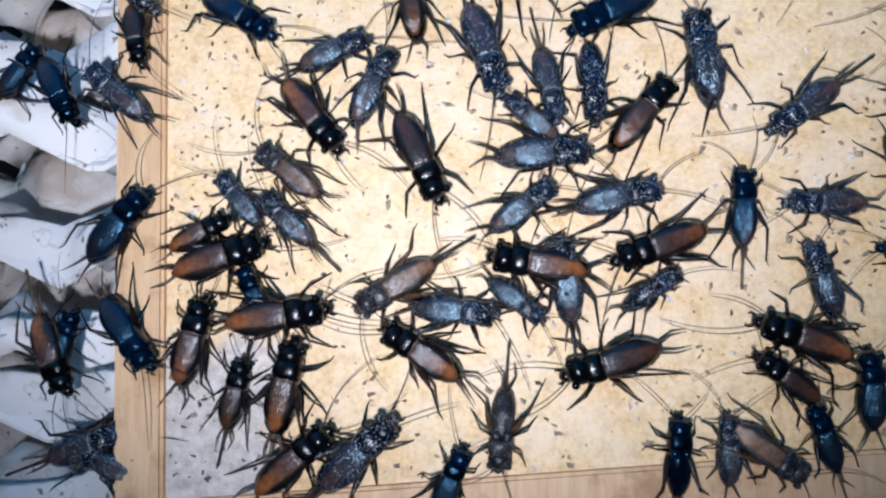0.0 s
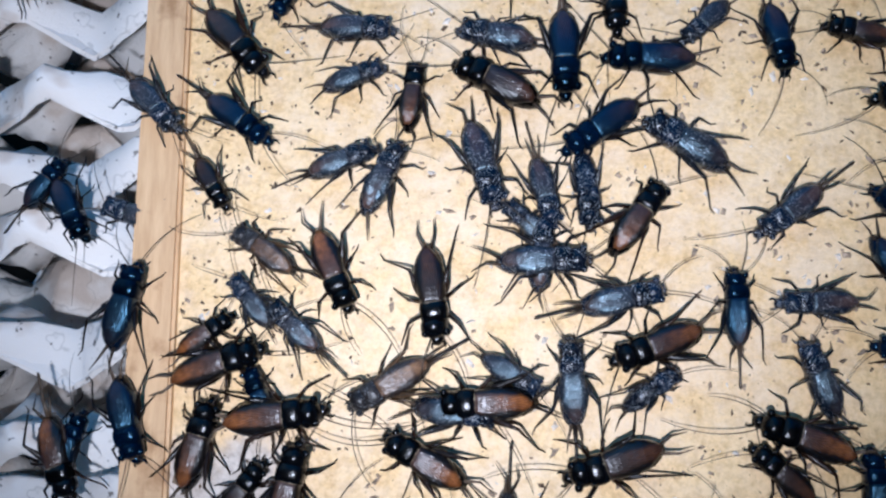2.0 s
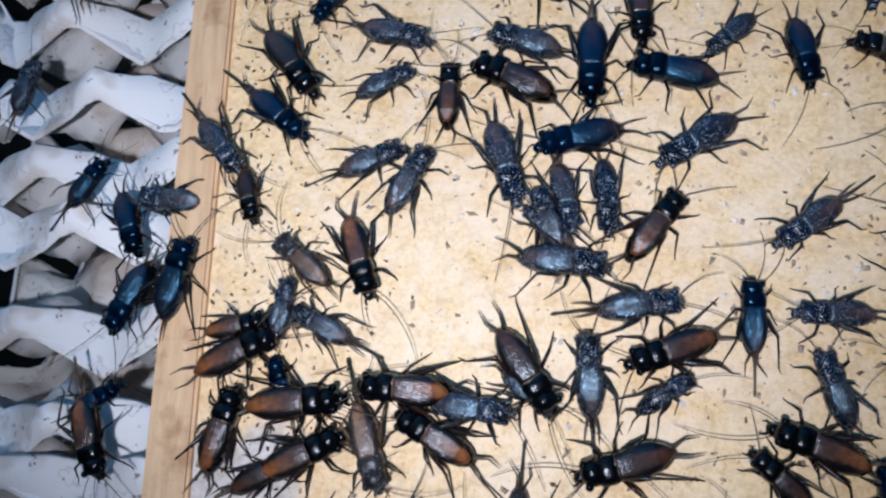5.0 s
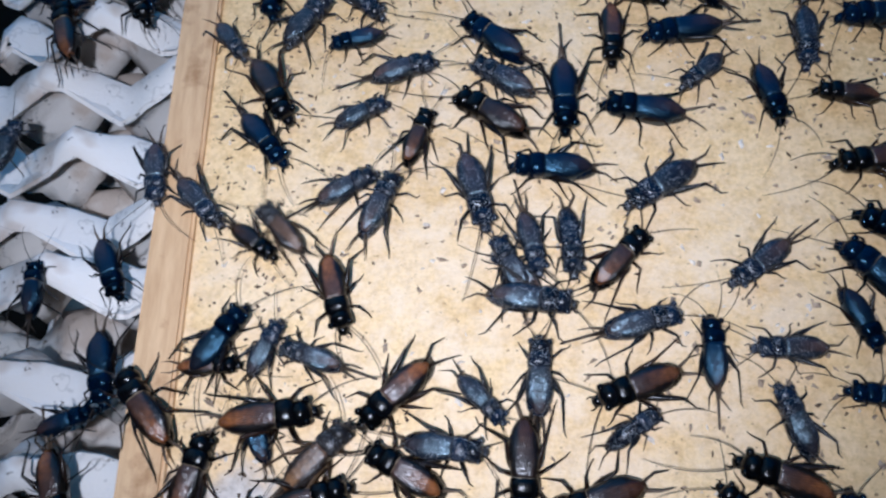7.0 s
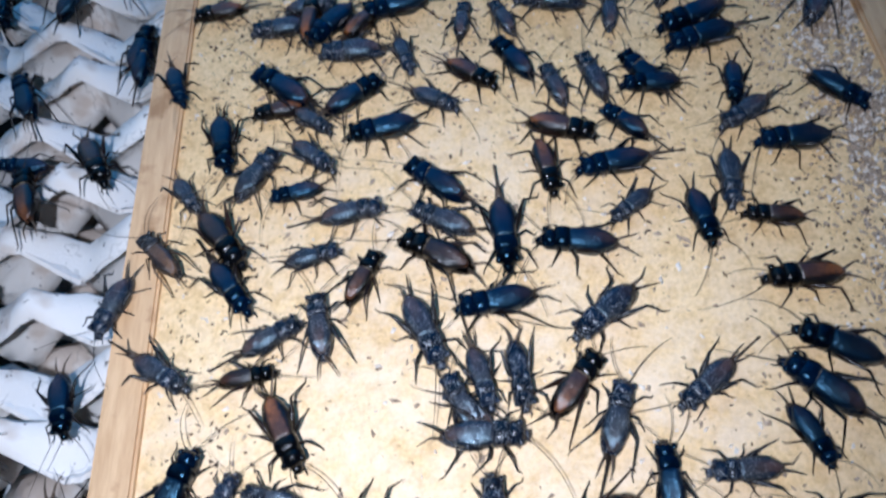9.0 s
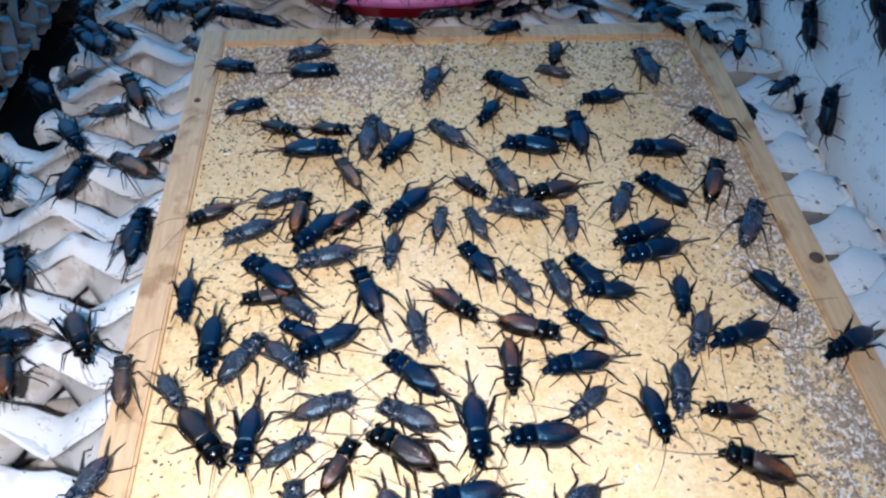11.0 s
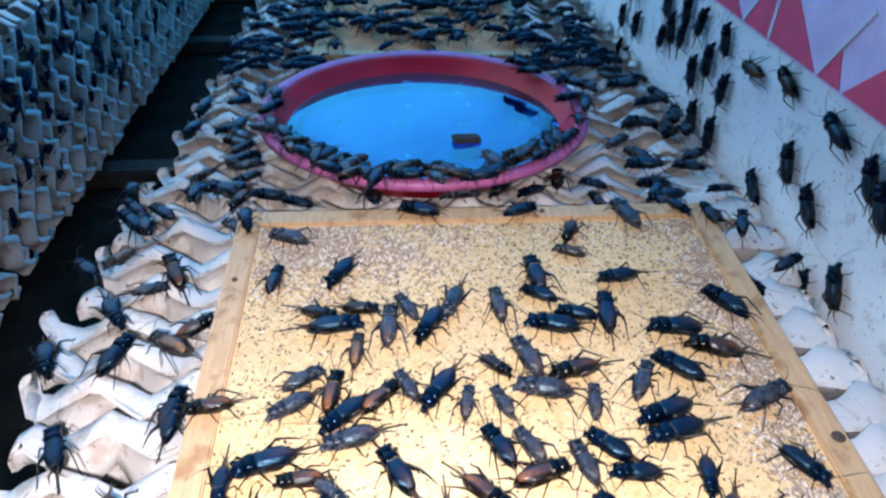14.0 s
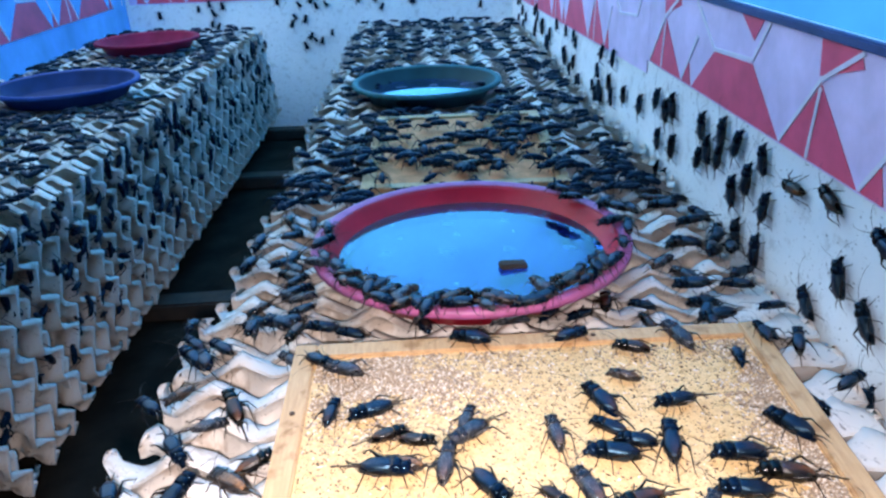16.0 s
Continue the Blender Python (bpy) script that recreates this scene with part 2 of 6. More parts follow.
LAVENDER = plain_material("lavender_plastic", (0.76, 0.62, 0.88), 0.4, 0.15, 25)
PALE = plain_material("pale_lilac_line", (0.75, 0.72, 0.85), 0.4, 0.1, 25)
HEM = plain_material("dark_blue_hem", (0.02, 0.06, 0.2), 0.5, 0.2, 30)
RED = plain_material("red_plastic", (0.46, 0.010, 0.030), 0.34, 0.2, 30, shine=0.3)
# lavender of the reflected sky put into the red plate's lip
PINK_LIP = plain_material("skylit_pink_lip", (0.47, 0.12, 0.29), 0.45, 0.25, 60)
DULL_RED = plain_material("dull_crimson_plastic", (0.26, 0.010, 0.045), 0.6, 0.2, 30, shine=0.12)
# redder than the first board's hardboard, to offset the blue roof light
TAN_BOARD = plain_material("reddened_tan_board", (0.66, 0.27, 0.13), 0.8, 0.3, 70, shine=0.2)
GREEN = plain_material("dark_green_plastic", (0.0008, 0.050, 0.058), 0.55, 0.2, 30, shine=0.14)
BLUE = plain_material("blue_plastic", (0.0003, 0.026, 0.10), 0.6, 0.25, 30, shine=0.1)
# paler lip copies of both plastics, skylight put into their colour
BLUE_LIP = plain_material("skylit_blue_lip", (0.002, 0.06, 0.24), 0.55, 0.2, 60, shine=0.15)
TEAL_LIP = plain_material("skylit_teal_lip", (0.004, 0.13, 0.15), 0.55, 0.2, 60, shine=0.15)
CRUMB = plain_material("feed_crumbs", (0.30, 0.225, 0.16), 0.9, 0.5, 900)
PALE_CHAFF = plain_material("pale_chaff", (0.62, 0.55, 0.47), 0.9, 0.3, 900)
FRASS = plain_material("dark_droppings", (0.085, 0.055, 0.034), 0.8, 0.4, 900)
COLLAR = plain_material("pale_wing_base", (0.22, 0.17, 0.11), 0.5, 0.5, 900)
# the blue roof's reflection, put into the base and sheen of dark crickets
ROOF_BLUE = (0.30, 0.68, 1.0)
SKIN = {
    "black": (shell_material("roof_blue_black_shell", (0.0004, 0.0008, 0.002), (0.001, 0.006, 0.020), 0.2, 0.0, ROOF_BLUE),
              wing_material("roof_blue_black_wing", (0.0006, 0.0012, 0.003), (0.002, 0.009, 0.028), (0.0005, 0.002, 0.007), 0.34, 0.0, (0.05, 0.027, 0.020), 0.75, ROOF_BLUE)),
    "brown": (shell_material("dark_shell", (0.0006, 0.0006, 0.0007), (0.0016, 0.002, 0.003), 0.2),
              wing_material("brown_wing", (0.012, 0.006, 0.0045), (0.085, 0.040, 0.027), (0.0022, 0.0014, 0.0012), 0.31, 0.0, (0.25, 0.085, 0.022))),
    "tan": (shell_material("grey_brown_shell", (0.006, 0.006, 0.007), (0.02, 0.016, 0.015), 0.3, 0.4),
            wing_material("tan_wing", (0.08, 0.038, 0.018), (0.20, 0.11, 0.055), (0.012, 0.007, 0.005), 0.36, 0.2, (0.30, 0.15, 0.06))),
    "dusty": (shell_material("dusty_shell", (0.001, 0.0024, 0.006), (0.003, 0.010, 0.026), 0.24, 0.75),
              wing_material("dusty_wing", (0.0015, 0.003, 0.008), (0.026, 0.019, 0.022), (0.001, 0.003, 0.009), 0.3, 0.62, (0.095, 0.048, 0.034), 0.75, (0.6, 0.85, 1.0))),
}

LEG = {"brown": shell_material("brown_leg", (0.003, 0.0018, 0.0014), (0.024, 0.010, 0.005), 0.28), "tan": shell_material("tan_leg", (0.02, 0.012, 0.007), (0.08, 0.045, 0.022), 0.35),
       "black": shell_material("dark_leg", (0.001, 0.0012, 0.0015), (0.009, 0.005, 0.004), 0.28), "dusty": shell_material("dusty_leg", (0.002, 0.002, 0.003), (0.012, 0.008, 0.007), 0.3, 0.4)}
# far crowd: reflected roof blue painted into a still bluer base
FAR_SHELL = shell_material("far_roof_blue_shell", (0.001, 0.011, 0.026), (0.001, 0.016, 0.040), 0.4, 0.0, ROOF_BLUE, 0.13)
SPIKE = shell_material("horn_spike", (0.02, 0.013, 0.009), (0.13, 0.09, 0.06), 0.35)
FEELER = shell_material("thin_feeler", (0.01, 0.007, 0.005), (0.07, 0.05, 0.035), 0.5)


# ---- building helpers ----
def part(name, bm, mat, parent=None, label="", smooth=True):
    """Links a bmesh as one mesh object, under a thing or a part if one is given."""
    me = bpy.data.meshes.new(name)
    if len(bm.faces) < 2000:
        bmesh.ops.recalc_face_normals(bm, faces=bm.faces[:])
    bm.to_mesh(me)
    bm.free()
    for m in mat if isinstance(mat, (list, tuple)) else [mat]:
        me.materials.append(m)
    if smooth:
        me.polygons.foreach_set("use_smooth", [True] * len(me.polygons))
    ob = new(name, me)
    ob.parent = parent
    return tagged(ob, label)


def slab(bm, x0, y0, z0, x1, y1, z1, bevel=0.0, m=None):
    c = Vector(((x0 + x1) / 2, (y0 + y1) / 2, (z0 + z1) / 2))
    made = bmesh.ops.create_cube(bm, size=1, matrix=Matrix.Translation(c) @ Matrix.Diagonal((x1 - x0, y1 - y0, z1 - z0, 1)))["verts"]
    if bevel:
        edges = {e for v in made for e in v.link_edges}
        made = bmesh.ops.bevel(bm, geom=list(edges), offset=bevel, segments=2, affect="EDGES")["verts"]
    if m:
        bmesh.ops.transform(bm, matrix=m, verts=[v for v in bm.verts] if bevel else made)
    return bm


def tube(bm, points, radii, sides=8, flat=1.0):
    """A tube of elliptic rings along points; flat: height over width."""
    rings, pts = [], [Vector(p) for p in points]
    for k, (p, r) in enumerate(zip(pts, radii)):
        way = (pts[min(k + 1, len(pts) - 1)] - pts[max(k - 1, 0)]).normalized()
        side = way.cross((0, 0, 1))
        side = side.normalized() if side.length > 1e-4 else Vector((1, 0, 0))
        up = side.cross(way)
        rings.append([bm.verts.new(p + r * (math.cos(a) * side + flat * math.sin(a) * up)) for a in (2 * math.pi * i / sides for i in range(sides))])
    for a, b in zip(rings, rings[1:]):
        for i in range(sides):
            bm.faces.new((a[i], a[(i + 1) % sides], b[(i + 1) % sides], b[i]))
    bm.faces.new(rings[0][::-1]), bm.faces.new(rings[-1])
    return bm


def lathe(bm, profile, sides=64, closed=True):
    rings = [[bm.verts.new((r * math.cos(2 * math.pi * i / sides), r * math.sin(2 * math.pi * i / sides), z)) for i in range(sides)] for r, z in profile]
    for a, b in zip(rings, rings[1:]):
        for i in range(sides):
            bm.faces.new((a[i], a[(i + 1) % sides], b[(i + 1) % sides], b[i]))
    if closed:
        bm.faces.new(rings[-1]), bm.faces.new(rings[0][::-1])
    return bm


# ---- setting: floor, walls, tarpaulin ----
FLOOR_Z, REST_Z = -0.29, -0.236
bm = bmesh.new()
bmesh.ops.create_grid(bm, x_segments=60, y_segments=60, size=1.0)
for v in bm.verts:
    v.co = Vector((v.co.x * 2.2 - 0.1, v.co.y * 2.2 + 0.5, FLOOR_Z + 0.006 * noise.noise(v.co * 22)))
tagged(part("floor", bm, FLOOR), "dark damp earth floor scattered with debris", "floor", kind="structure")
bm = bmesh.new()
bmesh.ops.create_grid(bm, x_segments=2, y_segments=2, size=400.0)
for v in bm.verts:
    v.co.z = FLOOR_Z - 0.02
tagged(part("ground", bm, FLOOR), "bare dark earth round the rearing pen", "ground", kind="structure")
WALL_X, WALL_Y, LEFT_X = 0.33, 1.62, -0.66


def wall(name, x0, y0, x1, y1, top, label, mat=WHITEWASH):
    bm = bmesh.new()
    slab(bm, x0, y0, FLOOR_Z - 0.02, x1, y1, top, 0.002)
    return tagged(part(name, bm, mat, smooth=False), label, "wall", kind="structure")


wall("wall_east", WALL_X, -1.0, WALL_X + 0.05, WALL_Y, 0.15, "whitewashed pen wall dotted with black crickets")
wall("wall_north", LEFT_X - 0.05, WALL_Y, WALL_X + 0.05, WALL_Y + 0.05, 0.15, "whitewashed end wall of the pen")
wall("wall_west", LEFT_X - 0.05, -1.0, LEFT_X, WALL_Y, 0.15, "pen wall lined with blue sheet beside the far tray row", BLUE_LINING)
wall("wall_south", LEFT_X - 0.05, -1.05, WALL_X + 0.05, -1.0, 0.15, "whitewashed pen wall behind the trays")
bm = bmesh.new()
arch = [(0.62, -0.34), (0.60, 0.3), (0.52, 0.75), (0.2, 1.05), (-0.3, 1.1), (-0.8, 0.85), (-1.05, 0.35), (-1.1, -0.34)]
rings = [[bm.verts.new((x, y, z + 0.02 * math.sin(3 * y + x))) for x, z in arch] for y in (-1.1, -0.5, -0.1, 0.2, 0.8, 1.4, 2.1)]
for a, b in zip(rings, rings[1:]):
    for i in range(len(arch) - 1):
        bm.faces.new((a[i], a[i + 1], b[i + 1], b[i]))
bm.faces.new(rings[-1]), bm.faces.new(rings[0][::-1])
# dark cover at the rear, pale section at left: both added, unseen
for face in bm.faces:
    middle = face.calc_center_median()
    face.material_index = 2 if middle.y < -0.1 else int(middle.x < -0.4 and middle.y < 2.0)
tagged(part("tarpaulin", bm, (TARP, PALE_SECTION, DARK_COVER)), "sunlit translucent blue tarpaulin stretched over the pen, with added unseen pale and dark sections", "tarpaulin", kind="structure")


# ---- egg trays standing on edge ----
TRAY_H, PITCH = 0.242, 0.047


def tray_mesh(seed, width):
    """A pulp tray on edge: cups in relief, and a zigzag rim turned back all round. Bottom edge at z = 0."""
    rnd = random.Random(seed)
    bm, rim, nx, nz = bmesh.new(), bmesh.new(), 80, 40
    shift = PITCH / 2 * (seed % 2) + rnd.uniform(-0.005, 0.005)
    lap = rnd.uniform(-0.006, 0.006)

    def zigzag(q):
        f = (q / PITCH) % 1.0
        return 1 - 4 * abs(f - 0.5)

    def relief(x, z):
        f = 0.5 * (zigzag(x) + zigzag(z + PITCH / 2))
        return 0.017 * max(-0.85, min(0.85, 1.7 * f))

    def at(i, j):
        ci, cj = min(max(i, 0), nx), min(max(j, 0), nz)
        x, z = width * (ci / nx - 0.5), TRAY_H * cj / nz
        lip = max(-i, i - nx, -j, j - nz, 0)
        upright = j < 0 or j > nz
        edge = min(x + width / 2, width / 2 - x, z, TRAY_H - z)
        y = relief(x, z)
        flat = max(0.0, min(1.0, (x - width / 2 + 0.052) / 0.014)) if 0 < seed < 5 else 0.0
        y = y * (1 - flat) + 0.002 * flat
        rough = noise.noise((x * 45, z * 45, seed * 3.1))
        if edge < 0.02:
            top = min(z, TRAY_H - z) < min(x + width / 2, width / 2 - x)
            along = x if top else z
            f = 1 - edge / 0.02
            y = y * (1 - f) + f * ((0.0065 if top else 0.0085) * zigzag(along + (lap if top else shift)) * (1 - flat) + 0.002 * rough)
        if lip:
            along = x if upright else z
            deep = (0.0042 if upright else 0.0024) * (1 + 0.25 * zigzag(along + PITCH / 2)) + 0.0010 * noise.noise((along * 55, seed, 1.0))
            out = 0.0008 * lip - 0.0004 * lip * lip + (0.0034 if upright else 0.0018) * zigzag(along + (lap if upright else shift)) * (0.4 + 0.3 * lip) * (1 - flat) + 0.0025 * noise.noise((along * 30, seed, 5.0))
            deep *= 1 + 0.7 * flat
            y += lip * deep
            if j > nz: z += (out if 0 <= i <= nx else -0.001) - 0.37 * lip * deep
            if j < 0: z += 0.001
            if i > nx: x += out
            if i < 0: x -= out
        crumple = noise.noise((x * 130, z * 130 + y * 90, seed * 7.7))
        return x, y + 0.0008 * rough + 0.0009 * crumple, z + (0.0011 * crumple if lip else 0)

    grid = {(i, j): at(i, j) for i in range(-3, nx + 4) for j in range(-3, nz + 4)}
    for mesh, inner in ((bm, True), (rim, False)):
        made = {}
        for i in range(-3, nx + 3):
            for j in range(-3, nz + 3):
                if (0 <= i < nx and 0 <= j < nz) != inner:
                    continue
                ring = [(i, j), (i + 1, j), (i + 1, j + 1), (i, j + 1)]
                for c in ring:
                    if c not in made:
                        co = Vector(grid[c])
                        if inner:
                            back = Vector((0, 0.0016, 0))
                        else:
                            back = Vector((0.0015 if i < 0 else -0.0015 if i >= nx else 0, 0.0003, -0.0015 if j >= nz else 0.0015 if j < 0 else 0))
                        made[c] = mesh.verts.new(co), mesh.verts.new(co + back)
                mesh.faces.new([made[c][0] for c in ring])
                mesh.faces.new([made[c][1] for c in reversed(ring)])
                for e, q in ((0, j == -3), (2, j == nz + 2), (3, i == -3), (1, i == nx + 2)):
                    if q:
                        u, v = made[ring[e]], made[ring[(e + 1) % 4]]
                        mesh.faces.new((u[0], u[1], v[1], v[0]))
    tray = new("egg_tray")
    part("cup_sheet", bm, PULP, tray)
    part("rim", rim, PULP, tray)
    return tray


WIDTHS = [0.382, 0.402, 0.391, 0.408, 0.397, 0.386]
TRAYS = [tray_mesh(k, WIDTHS[k]) for k in range(6)]


def top_of_row(y):
    """Height of the trays' tops: level past the board, down with the board's slope before it."""
    return -0.013 + (y * math.tan(radians(4.0)) if y < 0 else 0)


def row_of_trays(right, y0, y1, step, group, label, rnd, used):
    y, odd, near = y0, 0, right > 0
    while y < y1:
        top = top_of_row(y) if near else -0.0145
        top += rnd.uniform(-0.004, 0.003)
        lean = math.acos(min(1, (top - REST_Z) / TRAY_H))
        k, odd = (rnd.choice(((2, 4), (1, 3))[odd]) if near and y < 0.05 else rnd.choice(((0, 0), (5, 5))[odd])), 1 - odd
        m = pose(right - WIDTHS[k] / 2 - rnd.uniform(0, 0.007), y + TRAY_H * math.sin(lean), REST_Z, math.degrees(lean), rnd.uniform(-0.6, 0.6), rnd.uniform(-1.5, 1.5))
        if k not in used:
            ob, TRAYS[k].matrix_basis = TRAYS[k], m
            used.add(k)
        else:
            ob = copy_thing(TRAYS[k], m)
        tagged(ob, label, "egg tray", group)
        y += step * rnd.uniform(0.82, 1.18)


used, rnd = set(), random.Random(7)
row_of_trays(0.325, -0.50, 1.46, 0.027, "trays under the board", "grey pulp egg tray standing on edge in a packed row", rnd, used)
row_of_trays(-0.290, -0.30, 1.46, 0.027, "trays of the second row", "grey pulp egg tray in the row across the gap", rnd, used)

# ---- the feeding board ----
BW, BD = 0.28, 0.408


def prism(bm, outline, z0, z1, bevel=0.0006):
    """An upright prism over a flat outline, its edges eased."""
    low, top = [bm.verts.new((x, y, z0)) for x, y in outline], [bm.verts.new((x, y, z1)) for x, y in outline]
    bm.faces.new(top), bm.faces.new(low[::-1])
    for i in range(len(low)):
        bm.faces.new((low[i - 1], low[i], top[i], top[i - 1]))
    bmesh.ops.recalc_face_normals(bm, faces=bm.faces[:])
    bmesh.ops.bevel(bm, geom=bm.edges[:], offset=bevel, segments=2, affect="EDGES")
    return bm


def near_edge(x):
    """The near end is sawn askew: where the panel ends under the near strip."""
    return -0.3988 + 0.066 * (x - 0.0132)


board = tagged(new("feeding_board"), "yellow hardboard feeding board with worn pine edge strips", "feeding board")
board.matrix_world = LEVEL
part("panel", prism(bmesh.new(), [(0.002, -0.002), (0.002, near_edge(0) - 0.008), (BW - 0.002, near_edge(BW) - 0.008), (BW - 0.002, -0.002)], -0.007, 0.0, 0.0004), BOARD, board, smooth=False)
for outline in ([(0, 0), (0, -0.412), (0.013, -0.411), (0.013, 0)], [(BW - 0.013, 0), (BW - 0.013, -0.394), (BW, -0.3935), (BW, 0)], [(0.0132, 0), (0.0132, -0.013), (BW - 0.0132, -0.0128), (BW - 0.0132, 0)],
                [(0.0132, near_edge(0.0132)), (0.0132, near_edge(0.0132) - 0.0115), (BW - 0.0132, near_edge(BW - 0.0132) - 0.0115), (BW - 0.0132, near_edge(BW - 0.0132))]):
    part("edge_strip", prism(bmesh.new(), outline, -0.009, 0.0025, 0.0009), PINE, board, "worn pine strip", smooth=False)
for x, y, r in ((BW - 0.0048, -0.1765, 0.0030), (0.0062, -0.062, 0.0016), (0.178, -0.006, 0.0017)):
    ob = part("nail_head", lathe(bmesh.new(), [(r, 0.002), (r, 0.0029), (0.7 * r, 0.0033), (0.2 * r, 0.0034)], 14), KNOT, board, "dark rusty nail head")
    ob.matrix_basis = pose(x, y, 0)


# ---- plates of water ----
def plate(x, y, z, radius, mat, lip, label, water=0.0125):
    ob = tagged(new("water_plate"), label, "plate", "water plates")
    ob.matrix_world = pose(x, y, z)
    r = radius
    outer = [(0.70 * r, 0), (0.76 * r, 0.0), (0.80 * r, 0.002), (0.915 * r, 0.0215), (0.938 * r, 0.0228)]
    inner = [(0.932 * r, 0.0248), (0.918 * r, 0.0242), (0.905 * r, 0.0225), (0.80 * r, 0.0045), (0.76 * r, 0.0025), (0.1 * r, 0.0025)]
    part("dish", lathe(bmesh.new(), outer + inner), mat, ob)
    part("lip", lathe(bmesh.new(), [(0.930 * r, 0.0250), (0.936 * r, 0.0226), (0.985 * r, 0.0233), (0.996 * r, 0.0205), (1.006 * r, 0.0205), (1.007 * r, 0.0238), (1.003 * r, 0.0252), (0.986 * r, 0.0264), (0.955 * r, 0.0261), (0.930 * r, 0.0250)], closed=False), lip, ob, "paler lip, skylight put into its colour")
    if water:
        h = water
        part("water", lathe(bmesh.new(), [(0.1 * r, 0.0029), (0.755 * r, 0.0029), (0.795 * r, 0.0048), ((0.80 + 0.105 * (h - 0.0045) / 0.018 - 0.004) * r, h), (0.1 * r, h)]), WATER, ob, "shallow still water, the roof's reflected blue deepened by its tint", smooth=False)
    return ob


plate(0.114, 0.125, -0.011, 0.118, RED, PINK_LIP, "red plastic plate of water with crickets drinking at its rim")
plate(0.091, 0.69, -0.011, 0.107, GREEN, TEAL_LIP, "dark green plastic plate of water on the trays", 0.0085)
plate(-0.466, 0.785, -0.0088, 0.108, BLUE, BLUE_LIP, "blue plastic plate on the second tray row", 0)
plate(-0.480, 1.215, -0.008, 0.104, DULL_RED, DULL_RED, "red plastic plate on the second tray row", 0)
chip = part("bark_chip", slab(bmesh.new(), -0.010, -0.005, 0, 0.010, 0.005, 0.004, 0.0012), SLAT, smooth=False)
chip.matrix_world = pose(0.142, 0.092, 0.0013, 0, 4, 8)
tagged(chip, "dark flat chip floating in the red plate", "debris")


# ---- crickets ----
def limb(points, radii, sides=6):
    return tube(bmesh.new(), points, radii, sides)


def loft(bm, rings):
    """Skin over closed rings of points, closed at both ends."""
    made = [[bm.verts.new(p) for p in ring] for ring in rings]
    for a, b in zip(made, made[1:]):
        for i in range(len(a)):
            bm.faces.new((a[i], a[(i + 1) % len(a)], b[(i + 1) % len(a)], b[i]))
    bm.faces.new(made[0][::-1]), bm.faces.new(made[-1])
    return bm


def boxy(y, w, low, top, sides=14, power=0.62):
    """A rounded-off box section across the body."""
    mid, h = (low + top) / 2, (top - low) / 2
    bend = lambda v: math.copysign(abs(v) ** power, v)
    return [(w * bend(math.cos(a)), y, mid + h * bend(math.sin(a))) for a in (2 * math.pi * i / sides for i in range(sides))]


def between(f, *stops):
    """A value by straight steps through (place, value) stops."""
    for (a, u), (b, v) in zip(stops, stops[1:]):
        if f <= b:
            return u + (v - u) * (f - a) / (b - a)
    return stops[-1][1]


